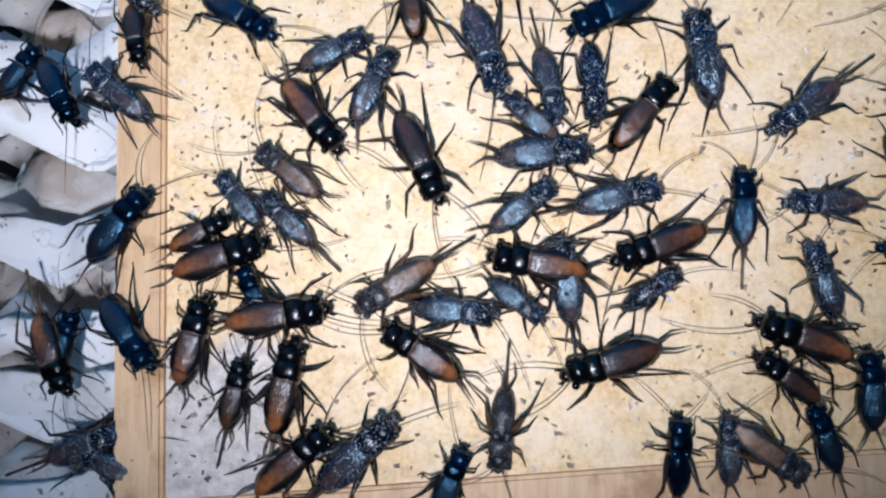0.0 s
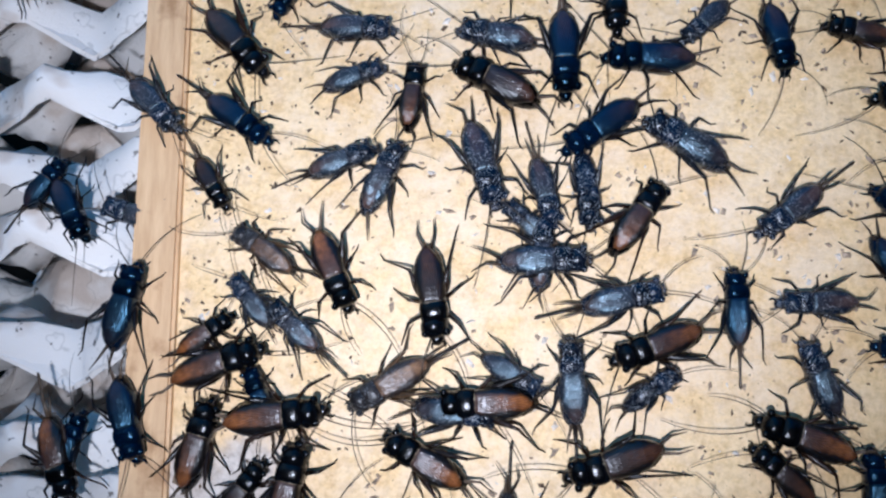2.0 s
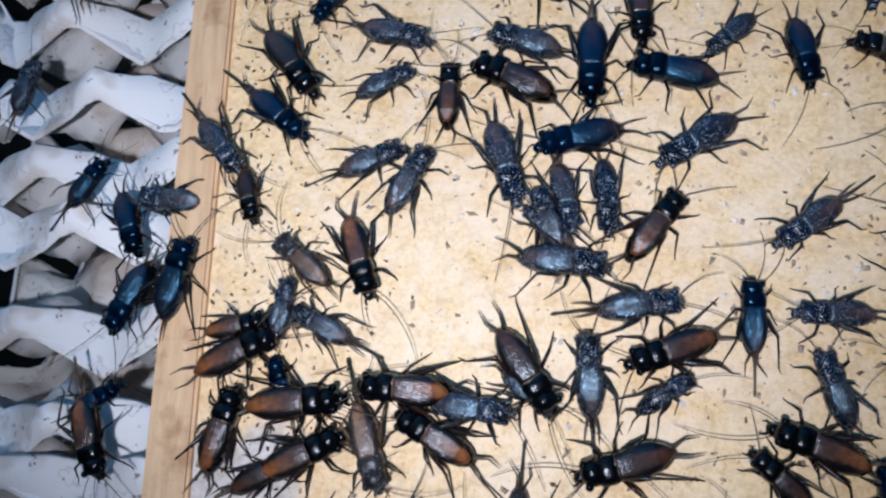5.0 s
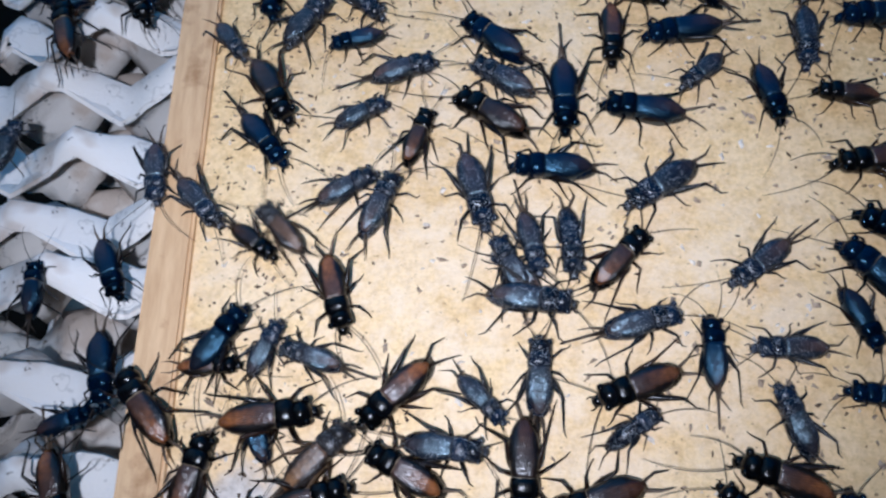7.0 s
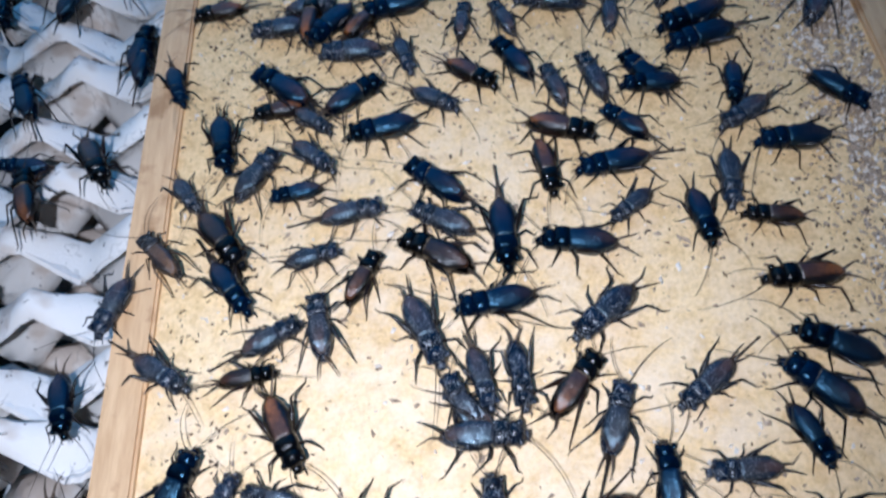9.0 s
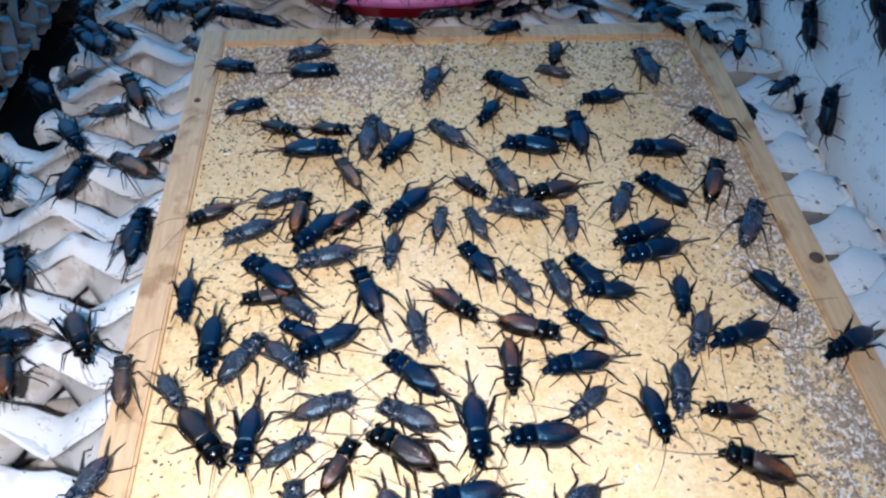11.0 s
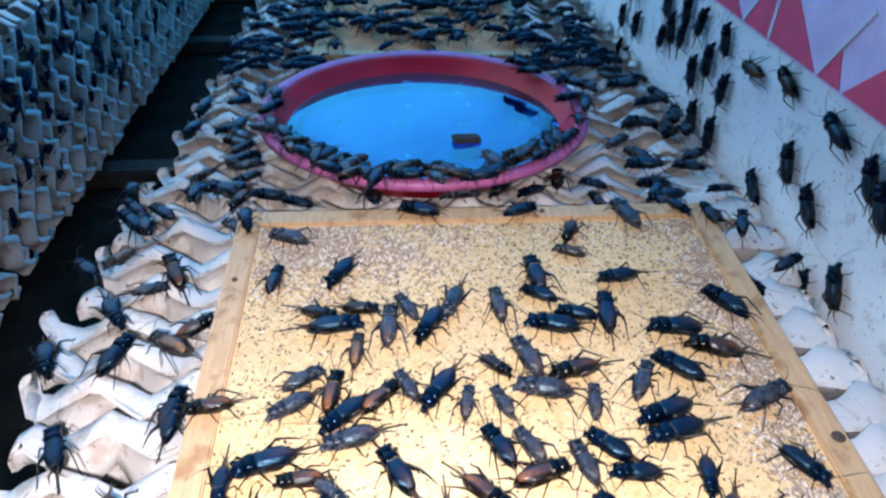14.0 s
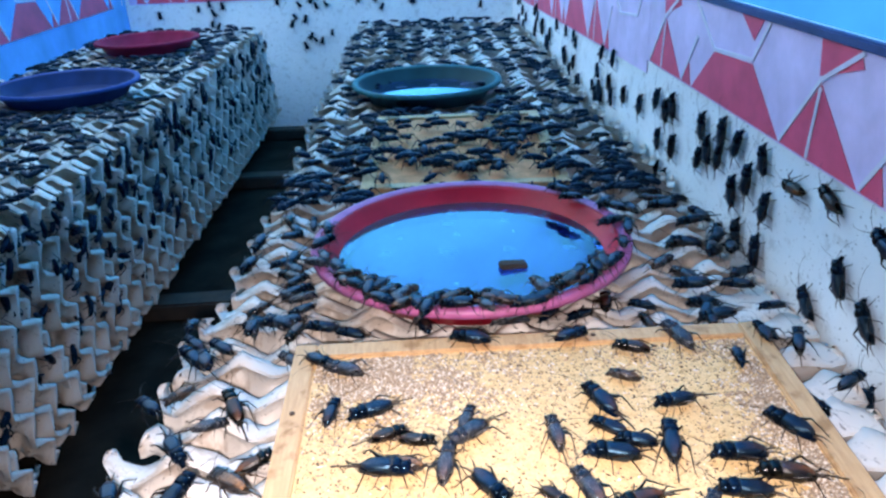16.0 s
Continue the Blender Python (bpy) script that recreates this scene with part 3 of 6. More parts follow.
def cricket_model(kind, seed, tail):
    """One cricket, head towards +y, feet at z = 0; tail: with an egg-laying spike. A nymph has no wings yet."""
    rnd = random.Random(seed)
    nymph = kind.endswith("nymph")
    kind = {"nymph": "black", "pale_nymph": "tan", "dusty_nymph": "dusty"}.get(kind, kind)
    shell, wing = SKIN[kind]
    leg = LEG.get(kind, shell)
    ob = new("cricket")
    j = lambda s: rnd.uniform(-s, s)
    lean = j(0.0004)
    # abdomen: overlapping plates
    rings = []
    stops = [(0, 0.0022), (0.3, 0.0030), (0.6, 0.0032), (0.85, 0.0022), (1, 0.0007)] if nymph else [(0, 0.0024), (0.3, 0.0030), (0.6, 0.0034), (0.8, 0.0027), (0.92, 0.0016), (1, 0.0006)]
    ends = 0.0024, -0.0112 if nymph else -0.0116
    for k in range(9):
        for f, grow in ((k / 9, 1.0), ((k + 0.86) / 9, 1.035)):
            w = between(f, *stops) * grow
            rings.append(boxy(ends[0] + (ends[1] - ends[0]) * f, w, 0.0012, 0.0012 + (1.62 if nymph else 1.35) * w + 0.0006, 12, 0.8))
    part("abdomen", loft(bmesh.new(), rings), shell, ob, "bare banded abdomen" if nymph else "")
    if not nymph:
        bm = bmesh.new()
        rings, n = [], 14
        tip = -0.0102 + j(0.0007)
        for k in range(13):
            f = k / 12
            y = 0.0027 + (tip - 0.0027) * f
            w = between(f, (0, 0.0029), (0.1, 0.0031), (0.3, 0.0035), (0.5, 0.0037), (0.66, 0.0034), (0.8, 0.0026), (0.92, 0.0015), (1, 0.0006))
            h = between(f, (0, 0.0073), (0.25, 0.0074), (0.7, 0.0069), (1, 0.0055))
            drop = between(f, (0, 0.0036), (0.6, 0.0034), (1, 0.0014))
            ring = []
            for i in range(n + 1):
                a = math.pi * (i / n * 1.16 - 0.08)
                s, c = math.sin(a), math.cos(a)
                fold = 0.00016 * (c > 0.04) - 0.00010 * (abs(c) < 0.12)
                ring.append(bm.verts.new((w * math.copysign(abs(c) ** 0.8, c) + lean * f, y, h - drop + drop * math.copysign(abs(s) ** 0.55, s) + fold)))
            rings.append(ring)
        for a, b in zip(rings, rings[1:]):
            for i in range(n):
                bm.faces.new((a[i], a[i + 1], b[i + 1], b[i]))
        front = [v.co.copy() for v in rings[0][1:-1]]
        bm.normal_update()
        bmesh.ops.solidify(bm, geom=bm.faces[:], thickness=0.00022)
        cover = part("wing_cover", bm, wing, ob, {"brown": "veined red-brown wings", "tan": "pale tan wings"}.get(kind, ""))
        if kind == "brown" or (kind == "black" and seed % 2):
            band = bmesh.new()
            rows = [[band.verts.new((1.02 * v.x, 0.0029 - 0.00045 * k, v.z + 0.00012)) for v in front] for k in (0, 1)]
            for i in range(len(rows[0]) - 1):
                band.faces.new((rows[0][i], rows[0][i + 1], rows[1][i + 1], rows[1][i]))
            band.normal_update()
            bmesh.ops.solidify(band, geom=band.faces[:], thickness=0.0002)
            part("collar", band, COLLAR, cover, "pale band at the wing base")
    else:
        for s in (-1, 1):
            pad = [boxy(y, w, 0.0062, z, 8) for y, w, z in ((0.0026, 0.0012, 0.0071), (0.0012, 0.0013, 0.0073), (0.0, 0.0008, 0.0068))]
            part("wing_pad", loft(bmesh.new(), [[(q[0] + s * 0.0015, q[1], q[2]) for q in ring] for ring in pad]), shell, ob)
    saddle = [(0.0023, 0.0028, 0.0069), (0.0026, 0.0032, 0.0075), (0.0038, 0.00335, 0.0078), (0.0052, 0.0033, 0.0077), (0.0062, 0.0031, 0.0074), (0.0067, 0.0029, 0.0068)]
    part("pronotum", loft(bmesh.new(), [boxy(y, w, 0.0014, z) for y, w, z in saddle]), shell, ob)
    bm = bmesh.new()
    bmesh.ops.create_uvsphere(bm, u_segments=14, v_segments=10, radius=0.0028, matrix=pose(lean, 0.0077, 0.0045, -14) @ Matrix.Diagonal((1.13, 1.0, 1.06, 1)))
    for s in (-1, 1):
        bmesh.ops.create_uvsphere(bm, u_segments=8, v_segments=6, radius=0.0010, matrix=pose(s * 0.0024, 0.0092, 0.0054))
        tube(bm, [(s * 0.0008, 0.0104, 0.0022), (s * 0.0016, 0.0118, 0.0016), (s * 0.0014, 0.0124, 0.0006)], [0.0003, 0.00024, 0.00015], 4)
    tube(bm, [(0, 0.0095, 0.0034), (0, 0.0108, 0.0022), (0, 0.0108, 0.0012)], [0.0017, 0.0014, 0.0007], 8)
    part("head", bm, shell, ob)
    k = 0.0012
    for s in (-1, 1):
        knee = Vector((s * (0.0053 + j(0.0013)), -0.0066 + j(0.0018), 0.0066 + j(0.0008)))
        splay = rnd.random()
        foot = Vector((s * (0.0060 + 0.0042 * splay + j(k)), -0.0142 + 0.0040 * splay + j(k), 0.0005))
        hip = Vector((s * 0.0026, 0.0006, 0.0036))
        way = knee - hip
        bm = limb([hip, hip + 0.15 * way, hip + 0.4 * way, hip + 0.65 * way, hip + 0.86 * way, knee], [0.0006, 0.00085, 0.00092, 0.00065, 0.00042, 0.00038])
        shin = foot - knee
        tube(bm, [knee, knee + 0.08 * shin + Vector((0, 0, 0.0001)), knee + 0.5 * shin + Vector((0, 0, 0.0003)), foot, foot + Vector((s * 0.0008, -0.0017, -0.0002))], [0.00038, 0.00033, 0.00027, 0.00021, 0.00012], 6)
        for f in (0.45, 0.62, 0.8, 0.95):
            root = knee + f * shin + Vector((0, 0, 0.0003))
            tube(bm, [root, root + Vector((s * 0.0006, -0.0004, 0.0004))], [0.00013, 0.00004], 3)
        part("hind_leg", bm, leg, ob)
        b = Vector((s * (0.0054 + j(k)), 0.0004 + j(1.5 * k), 0.0048))
        reach = Vector((s * (0.0024 + j(0.0008)), -0.0018 + j(0.0016), -0.0041))
        part("middle_leg", limb([(s * 0.0025, 0.0018, 0.0034), b, b + 0.2 * reach, b + reach, b + reach + Vector((s * 0.0010, -0.0012, -0.0003))], [0.0005, 0.00036, 0.00028, 0.00021, 0.00012]), leg, ob)
        b = Vector((s * (0.0050 + j(k)), 0.0068 + j(k), 0.0046))
        reach = Vector((s * (0.0014 + j(0.0010)), 0.0022 + j(0.0012), -0.0039))
        part("front_leg", limb([(s * 0.0026, 0.0046, 0.0034), b, b + 0.2 * reach, b + reach, b + reach + Vector((s * 0.0005, 0.0012, -0.0003))], [0.0005, 0.00036, 0.00028, 0.00021, 0.00012]), leg, ob)
        turn, curl, long = radians(14 + abs(j(44))), j(0.9), rnd.uniform(0.012, 0.022)
        p, points, radii = Vector((s * 0.0012, 0.0102, 0.0058)), [], []
        for i in range(10):
            points.append(p.copy()), radii.append(0.00010 * (1 - i / 9) ** 0.7 + 0.00005)
            a = turn + curl * i / 9
            p += Vector((s * math.sin(a), math.cos(a), 0.35 * math.cos(i / 9 * 2.7) - 0.24)) * long / 9
            p.z = max(p.z, 0.0004)
        part("antenna", limb(points, radii, 4), FEELER, ob)
        part("cercus", limb([(s * 0.0008, -0.0102, 0.0040), (s * (0.0017 + j(k)), -0.0136, 0.0044), (s * (0.0027 + j(0.0016)), -0.0172, 0.0034)], [0.00048, 0.00030, 0.00008], 5), SPIKE, ob)
    if tail:
        part("ovipositor", limb([(0, -0.0100, 0.0036), (0, -0.0150, 0.0038), (0, -0.0205, 0.0031), (0, -0.0216, 0.0030), (0, -0.0226, 0.0029)], [0.0007, 0.00042, 0.00034, 0.0005, 0.0002], 5), SPIKE, ob)
    return tagged(ob, category="cricket")


LABELS = {"black": "glossy black cricket with folded dark wings", "brown": "dark cricket with ribbed reddish brown wings",
          "tan": "pale tan cricket with a darker head", "dusty": "dark cricket powdered with pale feed dust",
          "nymph": "wingless black cricket nymph with banded abdomen", "pale_nymph": "wingless grey-brown young cricket", "dusty_nymph": "wingless young cricket caked with dust"}
MODELS = {}
placing = random.Random(11)


def cricket(kind, m, size=1.0, where="on the yellow feeding board", group="crickets on the board"):
    """A cricket of that kind at the pose m, its belly on the support there."""
    key = (kind, placing.randrange(5))
    m = m @ Matrix.Diagonal((size, size, size, 1))
    if key not in MODELS:
        MODELS[key] = ob = cricket_model(kind, 17 + len(MODELS), key[1] in (1, 4))
        ob.matrix_basis = m
    else:
        ob = copy_thing(MODELS[key], Matrix.Identity(4))
        ob.matrix_basis = m
    return tagged(ob, LABELS[kind] + " " + where, "cricket", group)


def on_board(kind, x, y, turn, size=1.0):
    """x, y: middle of the body in the board's frame; turn: degrees of the head from the board's far side, to the left."""
    return cricket(kind, spot(x, y, turn) @ pose(0, 0, 0, placing.uniform(-2, 2), placing.uniform(-3, 3)), size)


def spot(x, y, turn):
    """A pose on the board, on its raised edge strips or on the trays beside it, in the board's frame."""
    off, strip = not 0 < x < BW or y > 0, not 0.013 < x < BW - 0.013 or y > -0.013
    return LEVEL @ pose(x, y, -0.0045 if off else 0.0026 if strip else 0.0004, 0, 0, turn)


def on_trays(kind, x, y, turn, size=1.0):
    """On the trays' rims, in the board's frame before its far edge and level past it."""
    x = min(max(x, -0.076 if y < 0.05 else -0.056), 0.312)
    m = LEVEL @ pose(x, y, -0.0075, 0, 0, turn) if y < 0 else pose(x, y, -0.009, 0, 0, turn)
    return cricket(kind, m @ pose(0, 0, 0, placing.uniform(-12, 12), placing.uniform(-12, 12)), size, "on the egg trays", "crickets on the trays")


def on_plate(kind, x, y, turn):
    """Crouched on the red plate's lip, nearest to x, y."""
    a, r = math.atan2(y - 0.125, x - 0.114), 0.1120 + placing.uniform(-0.009, 0.008)
    return cricket(kind, pose(0.114 + r * math.cos(a), 0.125 + r * math.sin(a), 0.0152, placing.uniform(-14, 8), placing.uniform(-12, 12), turn + placing.uniform(-45, 45)), placing.uniform(0.85, 1.05), "at the plate rim", "crickets at the plate")


def on_wall(kind, y, z, turn):
    """On the east wall; turn: degrees of the head from upright, towards +y."""
    return cricket(kind, pose(WALL_X - 0.0003, y, z, 90 - 0, 0, -90) @ pose(0, 0, 0, 0, 0, turn), placing.uniform(1.0, 1.2), "on the white wall", "crickets on the wall")


# ---- crumbs and droppings on the board ----
def crumbs(name, count, mat, seed, size, density, label):
    """Many tiny flakes, thrown where density(x, y) allows."""
    rnd = random.Random(seed)
    verts, faces = [], []
    while len(faces) < count * 4:
        x, y = rnd.uniform(0.014, BW - 0.014), rnd.uniform(-BD + 0.014, -0.014)
        if y < near_edge(x) + 0.001 or rnd.random() > density(x, y):
            continue
        s, a, k = size * rnd.uniform(0.5, 1.6), rnd.uniform(0, 6.3), len(verts)
        long = rnd.uniform(0.5, 1.3)
        thin = rnd.uniform(0.35, 0.8)
        for u, v in ((1, 0.3), (0.2, thin), (-1, 0.1), (-0.3, -thin)):
            u, v = u * long * rnd.uniform(0.8, 1.2), v * rnd.uniform(0.7, 1.3)
            verts.append((x + s * (u * math.cos(a) - v * math.sin(a)), y + s * (u * math.sin(a) + v * math.cos(a)), 0.00005))
        verts.append((x, y, s * rnd.uniform(0.4, 0.9)))
        faces += [(k + i, k + (i + 1) % 4, k + 4) for i in range(4)]
    me = bpy.data.meshes.new(name)
    me.from_pydata(verts, [], faces)
    me.materials.append(mat)
    ob = new(name, me)
    ob.matrix_world = LEVEL
    return tagged(ob, label, "crumbs", kind="stuff")


def litter(x, y):
    far_left = math.exp(-((x - 0.05) / 0.05) ** 2 - ((y + 0.035) / 0.028) ** 2)
    far = 0.05 * math.exp(-((y + 0.02) / 0.03) ** 2)
    right = math.exp(-((x - 0.262) / 0.016) ** 2) * (0.9 if y < -0.05 else 0.4)
    return min(1, 0.007 + far_left + far + right) * (0.25 + 0.75 * (noise.noise((x * 60, y * 60, 3)) > -0.1))


def speckle(x, y):
    return min(1, 0.02 + 0.7 * math.exp(-((x - 0.05) / 0.05) ** 2 - ((y + 0.035) / 0.03) ** 2) + 0.8 * max(0, (y + 0.28) / 0.27) ** 1.3 + 1.0 * math.exp(-((x - 0.262) / 0.035) ** 2) + 0.35 * math.exp(-((x - 0.02) / 0.03) ** 2))


crumbs("feed_crumbs", 12500, CRUMB, 5, 0.0011, litter, "pale grey-brown feed crumbs heaped along the board's edges")
crumbs("pale_chaff", 7500, PALE_CHAFF, 6, 0.00095, litter, "whitish chaff among the crumbs on the board")
crumbs("droppings", 6800, FRASS, 8, 0.0007, speckle, "dark cricket droppings sprinkled over the yellow board")

# ---- a second board beyond the plate, and slats on the floor ----
board2 = tagged(new("feeding_board"), "tan feeding board crowded with crickets beyond the red plate", "feeding board")
board2.matrix_world = pose(0.02, 0.275, -0.009, 0.5, 0, -1.5)
part("panel", slab(bmesh.new(), 0.002, 0.002, 0, 0.198, 0.258, 0.007, 0.0005), TAN_BOARD, board2, smooth=False)
for x0, y0, x1, y1 in ((0, 0, 0.013, 0.26), (0.187, 0, 0.2, 0.26), (0.0132, 0, 0.1868, 0.013), (0.0132, 0.247, 0.1868, 0.26)):
    part("edge_strip", slab(bmesh.new(), x0, y0, -0.001, x1, y1, 0.0095, 0.0008), PINE, board2, "worn pine strip", smooth=False)
for y, turn in ((0.58, 1.5), (1.13, -1), (-0.35, 0.5), (1.5, 0)):
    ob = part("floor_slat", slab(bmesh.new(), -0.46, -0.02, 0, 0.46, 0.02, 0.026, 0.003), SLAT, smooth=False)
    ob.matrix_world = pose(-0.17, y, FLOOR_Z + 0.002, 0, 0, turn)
    tagged(ob, "rough wooden slat lying across the gap on the floor", "slat", "floor slats")


for x in (-0.60, -0.38, 0.02, 0.22):
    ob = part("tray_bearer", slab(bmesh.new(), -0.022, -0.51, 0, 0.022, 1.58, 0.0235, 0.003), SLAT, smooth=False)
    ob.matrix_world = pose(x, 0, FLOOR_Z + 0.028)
    tagged(ob, "rough wooden bearer under a row of egg trays", "bearer", "tray bearers")


# ---- patterned plastic sheet along the top of the pen walls ----
def pieces(bm, shapes, m, out, index):
    """Flat polygons in a wall's plane, raised by out."""
    for shape in shapes:
        low = [bm.verts.new(m @ Vector((a, b, 0.0001))) for a, b in shape]
        top = [bm.verts.new(m @ Vector((a, b, out))) for a, b in shape]
        bm.faces.new(top).material_index = index
        for i in range(len(low)):
            bm.faces.new((low[i - 1], low[i], top[i], top[i - 1])).material_index = index


def stripe(a, b, w):
    d = Vector((b[0] - a[0], b[1] - a[1])).normalized() * w
    return [(a[0] - d.y, a[1] + d.x), (b[0] - d.y, b[1] + d.x), (b[0] + d.y, b[1] - d.x), (a[0] + d.y, a[1] - d.x)]


def patterned_sheet(name, m, runs, label, ground=LAVENDER):
    """A sheet along a wall, its face in the x-y plane of m; runs: (start, end, bottom at both, top)."""
    sheet = tagged(new(name), label, "plastic sheet", kind="structure")
    for a, b, low_a, low_b, top in runs:
        bm = bmesh.new()
        low = [bm.verts.new(m @ Vector(v)) for v in ((a, low_a, -0.001), (b, low_b, -0.001), (b, top, -0.001), (a, top, -0.001))]
        up = [bm.verts.new(m @ Vector((x, y, 0.0004))) for x, y in ((a, low_a), (b, low_b), (b, top), (a, top))]
        bm.faces.new(up)
        for i in range(4):
            bm.faces.new((low[i - 1], low[i], up[i], up[i - 1]))
        part("sheet", bm, ground, sheet, smooth=False)
        period = 0.305
        k = math.floor(a / period)
        while k * period < b:
            o = k * period
            mid = lambda q: low_a + (low_b - low_a) * min(1, max(0, (q - a) / (b - a)))
            red, line = [], []
            h = lambda q, f: (o + q, mid(o + q) + (top - mid(o + q)) * f)
            for shape in ([h(0.235, 0.52), h(0.161, 0.56), h(0.106, 0.02), h(0.232, 0.02), h(0.281, 0.02)], [h(0.061, 0.64), h(0.006, 0.02), h(0.103, 0.02)],
                          [h(0.069, 0.99), h(0.027, 0.99), h(0.020, 0.86), h(0.065, 0.70)], [h(0.004, 0.02), h(-0.012, 0.30), h(-0.021, 0.02)], [h(0.190, 0.99), h(0.150, 0.99), h(0.163, 0.78)]):
                if all(a <= q[0] <= b for q in shape):
                    red.append(shape)
            for p, q in (((0.237, 0.54), (0.161, 0.60)), ((0.161, 0.60), (0.140, 0.98)), ((0.104, 0.04), (0.062, 0.68)), ((0.062, 0.68), (0.022, 0.97)), ((0.003, 0.04), (-0.030, 0.60)), ((0.235, 0.54), (0.285, 0.98)), ((0.065, 0.03), (0.061, 0.62))):
                if a + 0.002 <= h(*p)[0] <= b - 0.002 and a + 0.002 <= h(*q)[0] <= b - 0.002:
                    line.append(stripe(h(*p), h(*q), 0.0016))
            for shape in red:
                bm = bmesh.new()
                pieces(bm, [shape], m, 0.0010, 0)
                bmesh.ops.recalc_face_normals(bm, faces=bm.faces[:])
                part("pink_panel", bm, PINK, sheet, smooth=False)
            for shape in line:
                bm = bmesh.new()
                pieces(bm, [shape], m, 0.0015, 0)
                bmesh.ops.recalc_face_normals(bm, faces=bm.faces[:])
                part("pale_line", bm, PALE, sheet, smooth=False)
            k += 1
        part("hem", slab(bmesh.new(), a, top - 0.001, -0.003, b, top + 0.005, 0.003, 0.001, m), HEM, sheet, "dark blue hem", smooth=False)
    return sheet


EAST = Matrix(((0, 0, -1, WALL_X - 0.0012), (1, 0, 0, 0), (0, 1, 0, 0), (0, 0, 0, 1)))
patterned_sheet("patterned_sheet", EAST, [(-0.95, 0.42, 0.080, 0.080, 0.158), (0.421, 1.60, 0.066, 0.030, 0.158)], "pink and lavender plastic sheet lining the pen wall")
NORTH = Matrix(((1, 0, 0, 0), (0, 0, -1, WALL_Y - 0.0012), (0, 1, 0, 0), (0, 0, 0, 1)))
patterned_sheet("patterned_sheet", NORTH, [(LEFT_X + 0.01, WALL_X - 0.01, 0.045, 0.040, 0.158)], "pink and lavender plastic sheet on the end wall")
WEST = Matrix(((0, 0, 1, LEFT_X + 0.0012), (1, 0, 0, 0), (0, 1, 0, 0), (0, 0, 0, 1)))
patterned_sheet("patterned_sheet", WEST, [(-0.95, 1.60, 0.05, 0.045, 0.158)], "blue plastic sheet with pink panels beside the second row", BLUE_LINING)

# ---- crickets, one by one ----
on_board("dusty", -0.0020, -0.3895, 63, 1.02)
on_board("brown", -0.0178, -0.3605, 200, 1.05)
on_board("dusty", -0.0082, -0.3846, -70, 1.05)
on_board("black", 0.0378, -0.3465, 23, 0.80)
on_board("brown", 0.0216, -0.3581, -16, 1.07)
on_board("brown", 0.0475, -0.3880, -51, 1.11)
on_board("dusty", 0.0635, -0.3865, -48, 1.20)
on_board("dusty", 0.0885, -0.3507, -97, 1.02)
on_board("pale_nymph", 0.1000, -0.3805, 174, 0.96)
on_board("black", 0.0865, -0.3940, -24, 0.88)
on_board("dusty", 0.1140, -0.2933, -168, 0.92)
on_board("dusty_nymph", 0.1249, -0.2933, -176, 0.99)
on_board("brown", 0.1408, -0.3352, 109, 1.13)
on_board("dusty_nymph", 0.1383, -0.3466, -56, 0.80)
on_board("black", 0.1617, -0.3263, -2, 0.91)
on_board("dusty", 0.1778, -0.3008, 125, 0.99)
on_board("dusty", 0.1822, -0.3255, 89, 0.91)
on_board("dusty", 0.1803, -0.3451, 17, 0.92)
on_board("brown", 0.1753, -0.3594, 68, 1.12)
on_board("brown", 0.1280, -0.3645, 106, 1.15)
on_board("nymph", 0.1435, -0.3880, -3, 0.91)
on_board("dusty", 0.1560, -0.3865, 0, 0.80)
on_board("tan", 0.1650, -0.3870, -127, 1.01)
on_board("black", 0.1795, -0.3835, 18, 0.80)
on_board("black", 0.1910, -0.3720, 0, 0.91)
on_board("dusty", 0.1095, -0.3022, 48, 0.80)
on_board("dusty", -0.0540, -0.2540, -14, 0.83)
on_board("dusty", 0.0437, -0.2143, -37, 1.05)
on_board("dusty", 0.0623, -0.1925, -132, 0.80)
on_board("black", 0.1045, -0.2240, 51, 1.11)
on_board("black", 0.1648, -0.2233, 97, 1.11)
on_board("black", 0.1715, -0.2063, 44, 0.89)
on_board("black", 0.2170, -0.2927, 61, 1.10)
on_board("black", 0.2090, -0.3047, 46, 1.13)
on_board("black", 0.2020, -0.3175, -159, 0.86)
on_board("black", 0.2045, -0.3385, 80, 0.87)
on_board("black", 0.2063, -0.1715, 103, 1.20)
on_board("dusty", 0.1755, -0.1528, -8, 0.86)
on_board("dusty", 0.1542, -0.1453, 81, 1.20)
on_board("dusty", 0.1197, -0.1503, -11, 0.82)
on_board("brown", 0.0722, -0.0883, -102, 0.86)
on_board("black", 0.2075, -0.0695, 98, 1.02)
on_board("black", 0.1658, -0.1050, 78, 1.20)
on_board("black", 0.1793, -0.0967, 77, 0.94)
on_board("black", 0.2572, -0.0925, 37, 1.20)
on_board("black", 0.2255, -0.1097, 87, 1.20)
on_board("dusty", 0.1998, -0.1420, -28, 1.04)
on_board("brown", 0.1343, -0.1295, -134, 0.81)
on_board("dusty", 0.1500, -0.1255, 21, 1.14)
on_board("brown", 0.1707, -0.1345, 103, 1.12)
on_board("brown", 0.0610, -0.1420, -11, 1.03)
on_board("brown", 0.0822, -0.1463, -47, 1.00)
on_board("dusty", 0.1350, -0.1510, 22, 0.82)
on_board("black", 0.2050, -0.1608, 107, 1.20)
on_board("dusty", 0.1640, -0.1840, 18, 0.96)
on_board("black", 0.1840, -0.1903, 88, 0.96)
on_board("brown", 0.0500, -0.1865, 100, 0.87)
on_board("black", 0.2125, -0.1933, 170, 0.90)
